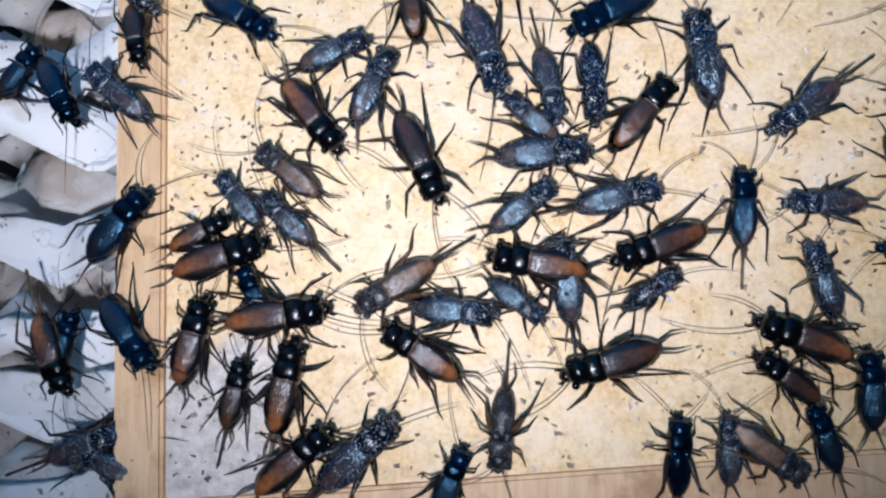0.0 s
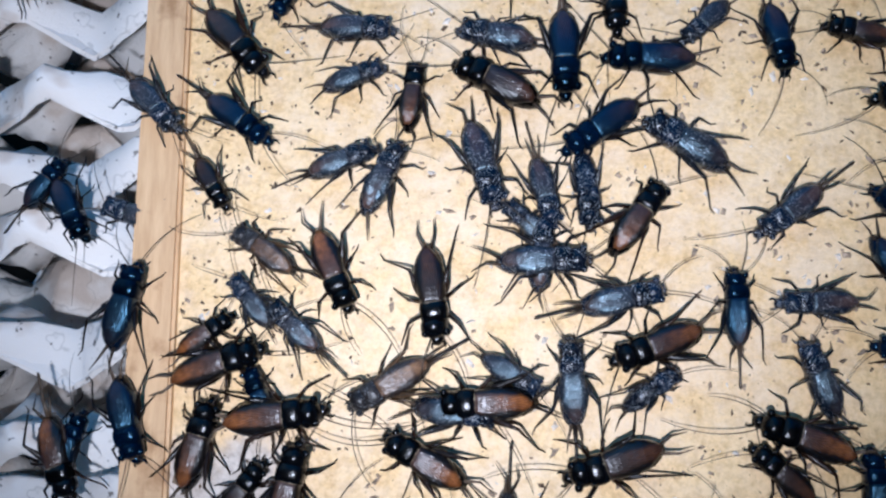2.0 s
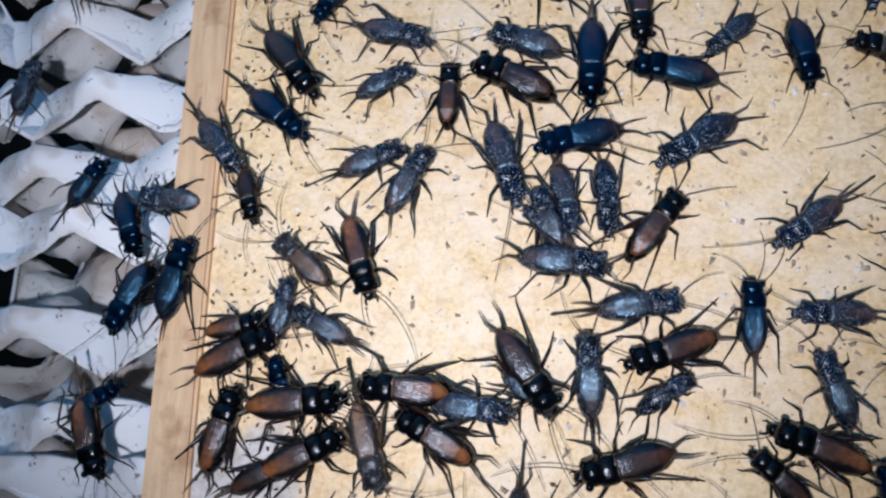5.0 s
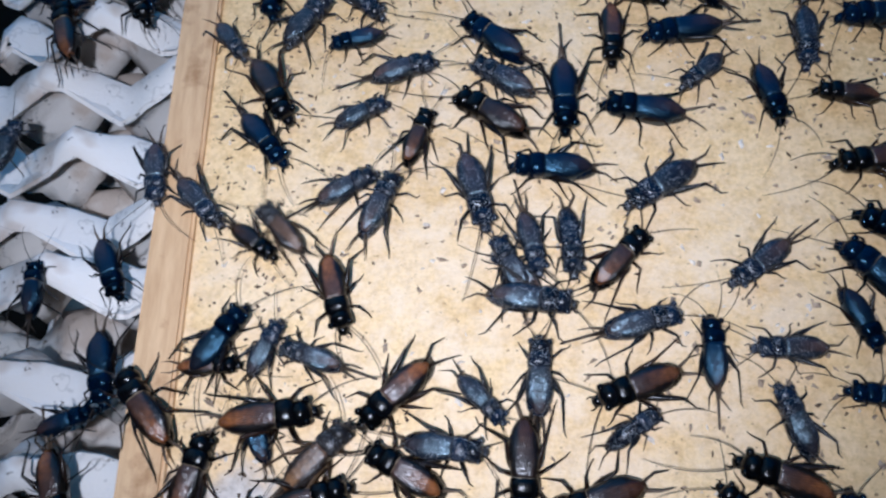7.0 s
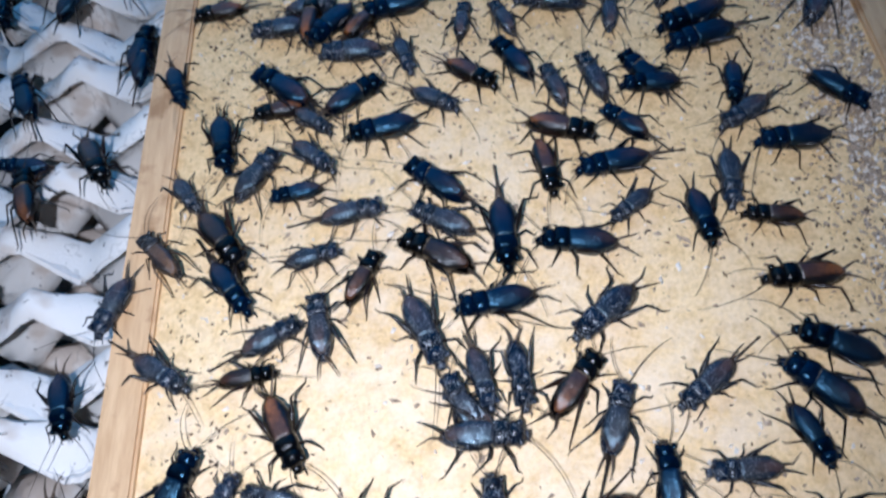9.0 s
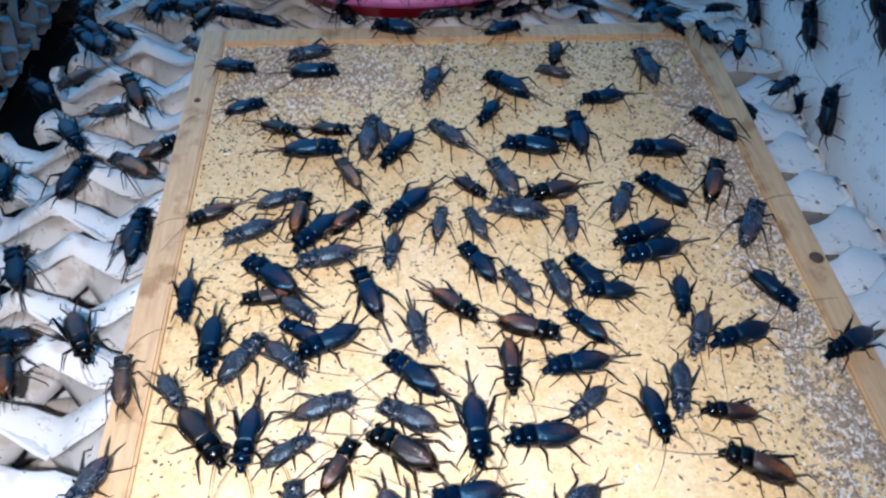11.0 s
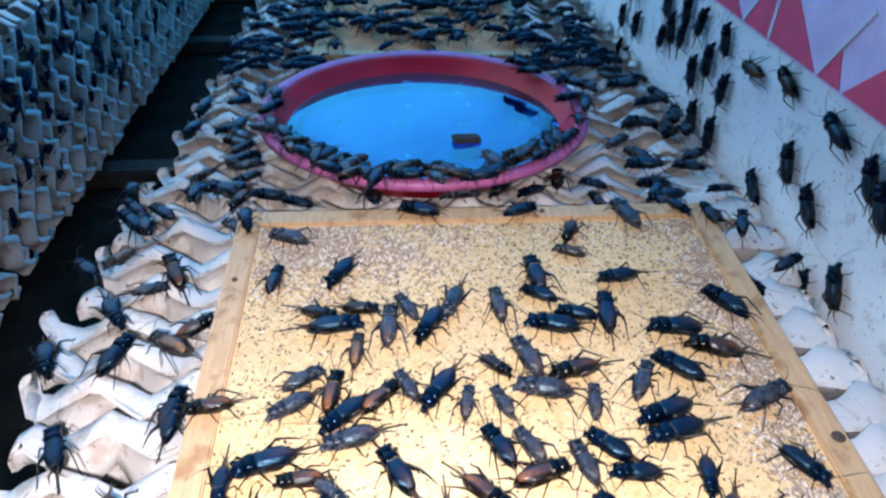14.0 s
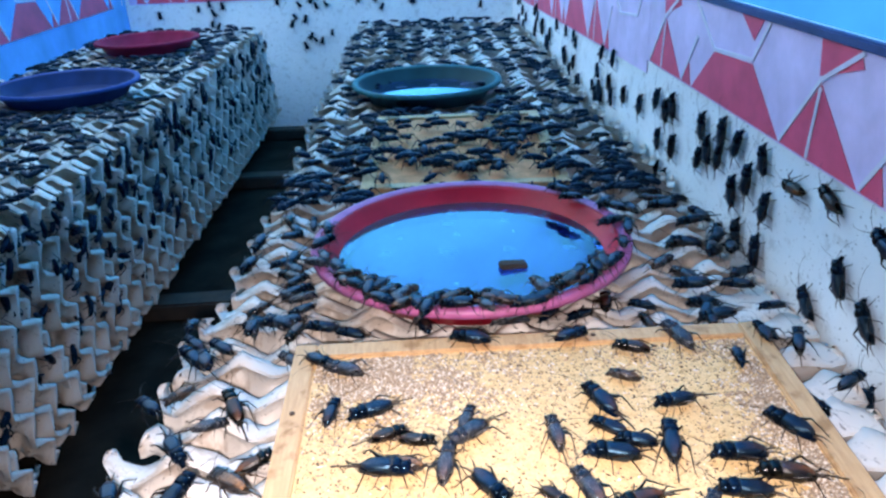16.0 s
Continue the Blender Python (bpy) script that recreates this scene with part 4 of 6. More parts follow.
on_board("black", 0.2685, -0.2205, 115, 1.06)
on_board("black", 0.1045, -0.0075, 79, 1.08)
on_board("black", 0.1640, -0.0095, -74, 0.94)
on_board("black", 0.2760, -0.0150, 7, 0.81)
on_board("tan", 0.1860, -0.0465, 70, 0.80)
walker_1 = on_board("black", -0.0175, -0.2900, -153, 0.95)
walker_2 = on_board("dusty", 0.0025, -0.2935, 49, 0.96)
walker_3 = on_board("brown", 0.0070, -0.2775, -172, 0.80)
walker_4 = on_board("black", 0.0030, -0.3280, -41, 1.07)
walker_5 = on_board("black", 0.0055, -0.3550, -146, 1.03)
walker_6 = on_board("black", -0.0155, -0.3575, -20, 0.80)
walker_7 = on_board("black", 0.0330, -0.2725, -123, 1.04)
walker_8 = on_board("dusty", 0.0585, -0.2835, -68, 0.92)
walker_9 = on_board("dusty", 0.0685, -0.2930, -27, 1.01)
walker_10 = on_board("brown", 0.0525, -0.3000, -143, 1.09)
walker_11 = on_board("brown", 0.0805, -0.3115, -156, 1.16)
walker_12 = on_board("tan", 0.0465, -0.3145, 52, 0.92)
walker_13 = on_board("dusty", 0.0335, -0.3215, 38, 0.80)
walker_14 = on_board("dusty", 0.0460, -0.3270, 45, 0.86)
walker_15 = on_board("brown", 0.0285, -0.3365, -73, 1.14)
walker_16 = on_board("brown", 0.0230, -0.3300, -63, 0.80)
walker_17 = on_board("brown", 0.0435, -0.3515, -83, 1.20)
walker_18 = on_board("brown", 0.0325, -0.3715, -15, 0.86)
walker_19 = on_board("brown", 0.0455, -0.3700, -13, 1.12)
walker_20 = on_board("tan", 0.0740, -0.3445, 121, 1.06)
walker_21 = on_board("brown", 0.0805, -0.3615, 56, 1.07)
walker_22 = on_board("dusty", 0.0975, -0.2840, -162, 1.16)
walker_23 = on_board("dusty", 0.1120, -0.3115, -88, 1.11)
walker_24 = on_board("dusty", 0.1065, -0.3250, -55, 0.92)
walker_25 = on_board("brown", 0.1370, -0.3020, -41, 1.06)
walker_26 = on_board("dusty", 0.1305, -0.3230, -79, 1.03)
walker_27 = on_board("brown", 0.1105, -0.3395, 80, 1.16)
walker_28 = on_board("dusty", 0.1045, -0.3485, -128, 0.80)
walker_29 = on_board("dusty", 0.1170, -0.3440, 6, 1.02)
walker_30 = on_board("dusty", 0.1530, -0.2880, 10, 1.15)
walker_31 = on_board("brown", 0.1710, -0.3690, 52, 0.86)
walker_32 = on_board("black", 0.1310, -0.2750, 113, 1.12)
walker_33 = on_board("brown", 0.0790, -0.2710, 7, 0.91)
walker_34 = on_board("brown", 0.0270, -0.2450, -139, 1.20)
walker_35 = on_board("dusty", 0.0050, -0.2640, -138, 0.98)
walker_36 = on_board("dusty", 0.0620, -0.2580, -74, 0.84)
walker_37 = on_board("brown", 0.1025, -0.2625, 60, 1.18)
walker_38 = on_board("dusty", 0.1025, -0.2480, 78, 1.01)
walker_39 = on_board("black", 0.1210, -0.2540, -180, 1.20)
walker_40 = on_board("black", 0.1445, -0.2565, 87, 1.13)
walker_41 = on_board("dusty", 0.0625, -0.2435, -93, 0.99)
walker_42 = on_board("black", 0.0435, -0.2305, 148, 0.81)
walker_43 = on_board("dusty", 0.1610, -0.2460, 130, 0.83)
walker_44 = on_board("black", -0.0285, -0.2845, -39, 0.81)
walker_45 = on_board("brown", 0.1355, -0.2375, -175, 1.01)
walker_46 = on_board("black", 0.1795, -0.2520, -171, 0.97)
walker_47 = on_board("brown", 0.2020, -0.2515, 73, 0.87)
walker_48 = on_board("dusty", 0.0185, -0.2205, -145, 0.80)
walker_49 = on_board("black", 0.0310, -0.2005, -175, 1.13)
walker_50 = on_board("dusty", 0.0615, -0.2065, -135, 0.93)
walker_51 = on_board("black", 0.0875, -0.1975, 78, 1.13)
walker_52 = on_board("dusty", 0.2020, -0.2270, 174, 1.02)
walker_53 = on_board("brown", 0.2150, -0.2705, 93, 1.11)
walker_55 = on_board("black", -0.0120, -0.1910, 171, 0.91)
walker_56 = on_board("brown", 0.0240, -0.1335, 99, 0.92)
walker_57 = on_board("dusty", 0.0490, -0.1460, 96, 1.02)
walker_58 = on_board("black", 0.0690, -0.1465, 137, 1.11)
walker_59 = on_board("black", 0.0510, -0.1765, 52, 1.20)
walker_60 = on_board("dusty", 0.0770, -0.1620, 90, 1.11)
walker_61 = on_board("black", 0.0775, -0.1835, -60, 1.11)
walker_62 = on_board("dusty", 0.1065, -0.1880, -124, 0.89)
walker_63 = on_board("dusty", 0.0965, -0.1650, -166, 0.84)
walker_64 = on_board("brown", 0.1205, -0.1780, -129, 1.00)
walker_65 = on_board("black", 0.1365, -0.1725, 33, 1.02)
walker_66 = on_board("dusty", 0.1500, -0.1865, 16, 0.88)
walker_67 = on_board("black", 0.1815, -0.1850, 31, 1.01)
walker_68 = on_board("dusty", 0.2130, -0.2070, 120, 0.99)
walker_69 = on_board("black", 0.2255, -0.2200, 90, 1.11)
walker_70 = on_board("black", 0.2465, -0.2010, -137, 1.00)
walker_71 = on_board("black", 0.0940, -0.1405, 103, 1.18)
walker_72 = on_board("dusty", 0.0605, -0.1355, -87, 0.93)
walker_73 = on_board("black", 0.0220, -0.0370, -103, 0.94)
walker_74 = on_board("black", 0.0625, -0.0430, -90, 1.09)
walker_75 = on_board("dusty", 0.0595, -0.0270, 108, 1.04)
walker_76 = on_board("black", 0.0305, -0.0695, -74, 0.89)
walker_77 = on_board("brown", 0.0480, -0.0865, -114, 0.88)
walker_78 = on_board("black", 0.0640, -0.1030, -90, 1.20)
walker_79 = on_board("dusty", 0.0900, -0.0955, -8, 1.16)
walker_80 = on_board("black", 0.1035, -0.1035, 146, 1.16)
walker_81 = on_board("dusty", 0.1270, -0.0940, 45, 1.03)
walker_82 = on_board("black", 0.1490, -0.0780, 149, 0.90)
walker_83 = on_board("black", 0.1600, -0.0580, 51, 1.20)
walker_84 = on_board("dusty", 0.1225, -0.0540, 162, 1.13)
walker_85 = on_board("brown", 0.1900, -0.0305, 164, 0.95)
walker_86 = on_board("dusty", 0.2360, -0.0440, 9, 1.20)
walker_87 = on_board("black", 0.1895, -0.0950, 2, 1.20)
walker_88 = on_board("brown", 0.2450, -0.1310, -24, 1.19)
walker_89 = on_board("black", 0.2200, -0.1360, 45, 1.15)
walker_90 = on_board("dusty", 0.2530, -0.1575, -30, 1.20)
walker_91 = on_board("tan", 0.0810, -0.1185, 28, 0.90)
walker_92 = on_board("brown", 0.1495, -0.2065, -112, 1.10)
walker_93 = on_board("dusty", 0.0950, -0.0880, 30, 0.87)
walker_94 = on_board("black", 0.2600, -0.0085, -150, 0.80)

# crickets on the trays beside and beyond the board
on_trays("black", -0.074, -0.109, -159, 1.15)
on_trays("black", -0.052, -0.078, -146, 1.09)
on_trays("black", -0.043, -0.107, -27, 1.13)
on_trays("dusty", -0.039, -0.060, -63, 0.85)
on_trays("brown", -0.029, -0.046, 26, 1.15)
on_trays("tan", -0.019, -0.102, 55, 1.15)
on_trays("brown", -0.009, -0.089, -62, 0.97)
on_trays("black", -0.009, -0.141, -14, 1.04)
on_trays("black", -0.055, 0.000, 27, 1.13)
on_trays("tan", -0.062, -0.033, 137, 0.85)
on_trays("black", -0.078, -0.042, 47, 0.96)
on_trays("black", -0.068, 0.022, 48, 0.85)
on_trays("black", -0.053, -0.161, 22, 1.09)
on_trays("brown", -0.021, -0.196, -153, 1.15)
on_trays("brown", -0.042, -0.209, 19, 1.15)
on_trays("black", -0.008, -0.148, -6, 0.96)
on_trays("black", -0.048, -0.195, 90, 0.85)
on_trays("black", 0.282, -0.068, -145, 0.85)
on_trays("black", 0.320, -0.052, -66, 0.88)

# crickets between the board and the plate and at its rim
on_trays("black", 0.011, 0.032, 93, 1.01)
on_trays("black", 0.030, 0.024, 79, 0.85)
on_trays("black", 0.077, 0.029, 15, 1.15)
on_trays("dusty", 0.133, 0.028, 81, 1.15)
on_trays("black", 0.159, 0.036, 130, 0.85)
on_trays("black", 0.179, 0.032, 111, 0.86)
on_trays("brown", 0.199, 0.045, -12, 1.15)
on_trays("black", 0.221, 0.040, 86, 0.85)
on_trays("brown", 0.218, 0.018, 20, 0.85)
on_trays("black", 0.264, 0.066, 79, 1.15)
on_trays("black", 0.294, 0.062, 66, 0.99)
on_trays("black", 0.261, 0.038, 96, 1.02)
on_trays("black", 0.265, 0.022, 93, 1.11)
on_trays("black", 0.286, 0.001, 28, 0.86)
on_trays("black", 0.304, 0.030, 100, 0.85)
on_trays("black", 0.301, -0.013, -21, 0.98)
on_trays("dusty", -0.021, 0.042, 45, 0.93)
on_trays("black", -0.076, 0.043, -180, 0.91)
on_trays("black", -0.065, 0.003, 51, 1.11)
on_trays("dusty", -0.003, -0.005, 54, 0.85)
on_trays("black", -0.069, 0.133, 163, 1.05)
on_trays("dusty", -0.019, 0.120, 41, 1.00)
on_trays("black", 0.297, 0.119, 153, 1.15)
on_trays("black", 0.327, 0.148, -17, 1.15)
on_trays("black", 0.329, 0.119, -20, 1.15)
on_trays("black", 0.281, 0.133, 67, 1.15)
on_trays("black", -0.064, 0.174, 169, 1.08)
on_trays("brown", -0.034, 0.061, 130, 0.86)
on_trays("black", -0.005, 0.057, 111, 0.86)
on_trays("black", 0.341, 0.188, 24, 1.11)
on_trays("black", 0.289, 0.213, 70, 1.15)
on_trays("black", 0.301, 0.174, 93, 1.15)
on_plate("black", 0.037, 0.046, -115)
on_plate("black", 0.051, 0.024, -9)
on_plate("dusty", 0.067, 0.030, -73)
on_plate("black", 0.083, 0.017, 11)
on_plate("black", 0.100, 0.019, 69)
on_plate("black", 0.122, 0.026, -0)
on_plate("black", 0.136, 0.032, 111)
on_plate("black", 0.176, 0.049, -47)
on_plate("black", 0.189, 0.069, -43)
on_plate("black", 0.205, 0.093, -41)
on_plate("black", 0.221, 0.117, -34)
on_plate("black", 0.005, 0.116, -28)
on_plate("dusty", 0.007, 0.089, -12)
on_plate("black", 0.201, 0.207, 50)
on_plate("black", 0.218, 0.193, 98)
on_plate("black", 0.034, 0.020, 115)
on_plate("black", 0.003, 0.140, 153)

# crickets on the whitewashed walls
on_wall("black", 0.369, 0.050, -23)
on_wall("black", 0.318, 0.055, 14)
on_wall("black", 0.338, 0.045, 5)
on_wall("black", 0.356, 0.011, -4)
on_wall("black", 0.310, 0.016, -13)
on_wall("black", 0.240, 0.027, -22)
on_wall("black", 0.221, 0.040, 15)
on_wall("black", 0.238, 0.056, 6)
on_wall("black", 0.194, 0.063, -3)
on_wall("black", 0.197, 0.042, -12)
on_wall("black", 0.164, 0.062, -21)
on_wall("black", 0.118, 0.064, 16)
on_wall("black", 0.162, 0.024, 7)
on_wall("black", 0.138, 0.042, -2)
on_wall("black", 0.106, 0.032, -11)
on_wall("black", 0.355, -0.022, -20)
on_wall("black", 0.324, -0.025, 17)
on_wall("black", 0.643, -0.007, 8)
on_wall("black", 0.568, 0.024, -1)
on_wall("black", 0.496, 0.025, -10)
on_wall("black", 0.800, 0.008, -19)
on_wall("black", 0.874, 0.008, 18)
on_wall("black", 0.771, -0.017, 9)
on_wall("black", 1.040, -0.039, 0)
on_wall("black", 0.947, -0.036, -9)
on_wall("black", 0.427, 0.030, -18)
on_wall("brown", 0.070, 0.060, 92)
on_wall("brown", 0.025, 0.069, 66)
on_wall("black", -0.035, 0.065, 68)
on_wall("black", 0.000, 0.028, 21)
on_wall("black", 0.030, -0.005, 45)
on_wall("black", -0.032, 0.017, 38)
on_wall("black", -0.050, -0.028, 9)
on_wall("black", -0.077, -0.007, 24)
on_wall("black", 0.109, -0.004, 4)
on_wall("black", 0.144, -0.006, 11)
on_wall("black", -0.073, 0.056, 25)
on_wall("black", -0.088, 0.049, 30)

# drinking along the near rim of the red plate
drink = random.Random(33)
for k in range(27):
    a = radians(-158 + 5.6 * k + drink.uniform(-4, 4) if k < 23 else drink.uniform(0, 28))
    r = drink.uniform(0.090, 0.118)
    on_plate(drink.choice(["black", "black", "dusty", "brown"]), 0.114 + r * math.cos(a), 0.125 + r * math.sin(a), math.degrees(a) + 90 + drink.choice([0, 0, 35, -35, 80, -90]) + drink.uniform(-18, 18))

# between the plate and the sides of the row
for k in range(34):
    side = drink.random() < 0.5
    on_trays(drink.choice(["black", "black", "dusty", "brown"]), drink.uniform(-0.05, -0.005) if side else drink.uniform(0.235, 0.315), drink.uniform(0.01, 0.25), drink.uniform(0, 360), drink.uniform(0.85, 1.1))

# nearest of the crowd beyond the plate
crowd = random.Random(21)
for k in range(64):
    x, y = crowd.uniform(-0.05, 0.29), crowd.uniform(0.245, 0.50)
    lift = 0.002 if 0.02 < x < 0.22 and 0.28 < y < 0.53 else -0.0085
    cricket(crowd.choice(["black", "black", "dusty", "brown"]), pose(x, y, lift, crowd.uniform(-8, 8), crowd.uniform(-8, 8), crowd.uniform(60, 120) + 180 * (crowd.random() < 0.4)), crowd.uniform(0.85, 1.1),
            "beyond the red plate", "crickets in the far crowd")


def swarm(name, places, seed, label):
    """Far crickets in one mesh: a body, a head, wings' ridge and legs each."""
    rnd = random.Random(seed)
    bm = bmesh.new()
    tube(bm, [(0, -0.0105, 0.004), (0, -0.009, 0.0045), (0, -0.004, 0.0052), (0, 0.002, 0.0052), (0, 0.0058, 0.005), (0, 0.0064, 0.0045), (0, 0.0085, 0.0048), (0, 0.0104, 0.004)],
         [0.0012, 0.0026, 0.0035, 0.0036, 0.0035, 0.0027, 0.0031, 0.0016], 6, 0.85)
    for s in (-1, 1):
        tube(bm, [(s * 0.0028, -0.001, 0.004), (s * 0.0056, -0.006, 0.0075), (s * 0.0066, -0.0084, 0.0076), (s * 0.008, -0.0155, 0.0005)], [0.0009, 0.0012, 0.0006, 0.0003], 4)
        tube(bm, [(s * 0.0028, 0.002, 0.004), (s * 0.0068, 0.001, 0.0055), (s * 0.0095, -0.002, 0.0003)], [0.0006, 0.0005, 0.0003], 3)
        tube(bm, [(s * 0.0028, 0.005, 0.004), (s * 0.0058, 0.0075, 0.005), (s * 0.0074, 0.011, 0.0003)], [0.0006, 0.0005, 0.0003], 3)
    bm.verts.index_update()
    base = np.array([v.co[:] for v in bm.verts])
    loops = [[v.index for v in f.verts] for f in bm.faces]
    bm.free()
    verts, faces = [], []
    for k, m in enumerate(places):
        s = rnd.uniform(0.85, 1.12)
        a = np.array(m)
        verts.append((base * s) @ a[:3, :3].T + a[:3, 3])
        faces += [[i + k * len(base) for i in f] for f in loops]
    me = bpy.data.meshes.new(name)
    me.from_pydata(np.concatenate(verts).tolist(), [], faces)
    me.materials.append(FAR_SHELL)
    me.polygons.foreach_set("use_smooth", [True] * len(me.polygons))
    return tagged(new(name, me), label, "crickets", kind="stuff")


def along(rnd):
    return rnd.gauss(90, 45) + 180 * (rnd.random() < 0.5)


far = []
for k in range(520):
    x, y = crowd.uniform(-0.055, 0.30), 0.25 + 1.22 * crowd.random() ** 1.45
    if math.hypot(x - 0.092, y - 0.69) < 0.085:
        continue
    lift = 0.002 if 0.02 < x < 0.22 and 0.28 < y < 0.53 else -0.0085
    far.append(pose(x, y, lift + crowd.uniform(0, 0.003), crowd.uniform(-8, 8), crowd.uniform(-8, 8), along(crowd)))
swarm("cricket_crowd", far, 3, "dense crowd of black crickets on the tray tops")
far = []
for k in range(640):
    x, y = crowd.uniform(-0.64, -0.31), crowd.uniform(0.1, 1.5)
    if math.hypot(x + 0.48, y - 1.215) < 0.108 or math.hypot(x + 0.466, y - 0.785) < 0.112:
        continue
    far.append(pose(x, y, -0.0085 + crowd.uniform(0, 0.003), crowd.uniform(-8, 8), crowd.uniform(-8, 8), along(crowd)))
for k in range(320):
    far.append(pose(-0.300 + crowd.uniform(-0.004, 0.004), crowd.uniform(0.15, 1.5), -0.02 - 0.17 * crowd.random() ** 1.6, 90, 0, 90) @ pose(0, 0, 0, 0, 0, crowd.uniform(0, 360)))
swarm("cricket_crowd", far, 4, "crowd of black crickets over the second tray row")
far = []
for k in range(34):
    far.append(pose(crowd.uniform(-0.62, 0.25), WALL_Y - 0.0004, 0.04 - 0.12 * crowd.random() ** 1.5, 90, 0, 0) @ pose(0, 0, 0, 0, 0, crowd.uniform(-40, 40)))
for k in range(36):
    far.append(pose(WALL_X - 0.0004, crowd.uniform(0.55, 1.5), crowd.uniform(-0.01, 0.06), 90, 0, -90) @ pose(0, 0, 0, 0, 0, crowd.uniform(-30, 30)))
swarm("cricket_crowd", far, 5, "scattered black crickets on the far white walls")


# ---- what moves: crickets that walk ----
def motions():
    walk(walker_1, [(0, spot(-0.0175, -0.2900, -153)), (1.5, spot(-0.0205, -0.2905, -150)), (3.5, spot(-0.0165, -0.3000, -164)), (6.3, spot(-0.0130, -0.2975, -155)), (8.5, spot(-0.0120, -0.2935, -165)), (9.2, spot(-0.0145, -0.2880, -168)), (16, spot(-0.0145, -0.2880, -168))])
    walk(walker_2, [(0, spot(0.0025, -0.2935, 49)), (1.5, spot(-0.0005, -0.2950, 72)), (4.7, spot(-0.0005, -0.2950, 72)), (5.5, spot(0.0002, -0.2838, 130)), (6.3, spot(0.0010, -0.2725, 187)), (8.5, spot(-0.0020, -0.2635, 174)), (9.2, spot(0.0010, -0.2595, 155)), (16, spot(0.0010, -0.2595, 155))])
    walk(walker_3, [(0, spot(0.0070, -0.2775, -172)), (1.5, spot(0.0155, -0.2855, -167)), (2, spot(0.0221, -0.2873, -150)), (2.5, spot(0.0272, -0.2833, -115)), (3, spot(0.0284, -0.2848, -140)), (3.5, spot(0.0240, -0.2915, -165)), (4.7, spot(0.0240, -0.2915, -165)), (6.3, spot(0.0190, -0.2975, -180)), (6.6, spot(0.0273, -0.3031, -165)), (6.9, spot(0.0335, -0.2963, -140)), (7.2, spot(0.0282, -0.2848, -105)), (7.5, spot(0.0327, -0.2873, -97)), (8, spot(0.0395, -0.2879, -88)), (8.5, spot(0.0445, -0.2860, -75)), (9.2, spot(0.0440, -0.2875, -86)), (16, spot(0.0440, -0.2875, -86))])
    walk(walker_4, [(0, spot(0.0030, -0.3280, -41)), (1.5, spot(0.0005, -0.3240, -19)), (3.5, spot(0.0040, -0.3165, -11)), (4.7, spot(0.0040, -0.3165, -11)), (6.3, spot(0.0230, -0.3220, -40)), (8.5, spot(0.0260, -0.3185, -24)), (16, spot(0.0260, -0.3185, -24))])
    walk(walker_5, [(0, spot(0.0055, -0.3550, -146)), (1.5, spot(0.0055, -0.3565, -152)), (3.5, spot(-0.0110, -0.3205, -208)), (4.7, spot(-0.0110, -0.3205, -208)), (6.3, spot(-0.0100, -0.3275, -169)), (16, spot(-0.0100, -0.3275, -169))])
    walk(walker_6, [(0, spot(-0.0155, -0.3575, -20)), (1.9, spot(-0.0155, -0.3575, -20)), (3.5, spot(-0.0185, -0.3520, -54)), (4.7, spot(-0.0185, -0.3520, -54)), (6.3, spot(-0.0185, -0.3425, -69)), (16, spot(-0.0185, -0.3425, -69))])
    walk(walker_7, [(0, spot(0.0330, -0.2725, -123)), (1.5, spot(0.0290, -0.2700, -127)), (3.5, spot(0.0305, -0.2680, -129)), (4.7, spot(0.0305, -0.2680, -129)), (6.3, spot(0.0310, -0.2585, -137)), (8.5, spot(0.0370, -0.2570, -146)), (9.2, spot(0.0375, -0.2565, -147)), (11.5, spot(0.0505, -0.2435, -193)), (16, spot(0.0505, -0.2435, -193))])
    walk(walker_8, [(0, spot(0.0585, -0.2835, -68)), (1.5, spot(0.0585, -0.2830, -71)), (3.5, spot(0.0590, -0.2825, -69)), (4.7, spot(0.0590, -0.2825, -69)), (6.3, spot(0.0595, -0.2760, -65)), (8.5, spot(0.0550, -0.2740, -60)), (9.2, spot(0.0505, -0.2755, -66)), (16, spot(0.0505, -0.2755, -66))])
    walk(walker_9, [(0, spot(0.0685, -0.2930, -27)), (1.5, spot(0.0700, -0.2880, -27)), (3.5, spot(0.0700, -0.2885, -30)), (4.7, spot(0.0700, -0.2885, -30)), (6.3, spot(0.0705, -0.2820, -35)), (8.5, spot(0.0660, -0.2770, 5)), (9.2, spot(0.0660, -0.2720, 6)), (16, spot(0.0660, -0.2720, 6))])
    walk(walker_10, [(0, spot(0.0525, -0.3000, -143)), (1.5, spot(0.0565, -0.3130, -158)), (3.5, spot(0.0560, -0.3125, -159)), (6.3, spot(0.0575, -0.3080, -166)), (8.5, spot(0.0575, -0.3060, -166)), (9.2, spot(0.0555, -0.3045, -155)), (16, spot(0.0555, -0.3045, -155))])
    walk(walker_11, [(0, spot(0.0805, -0.3115, -156)), (1, spot(0.0822, -0.3219, -172)), (1.5, spot(0.0827, -0.3184, -178)), (2, spot(0.0832, -0.3202, -175)), (2.5, spot(0.0859, -0.3241, -158)), (3, spot(0.0941, -0.3302, -146)), (3.5, spot(0.1005, -0.3360, -145)), (4, spot(0.1019, -0.3389, -142)), (4.7, spot(0.1019, -0.3389, -142)), (5.5, spot(0.1065, -0.3490, -165)), (6.3, spot(0.1095, -0.3560, -183)), (16, spot(0.1095, -0.3560, -183))])
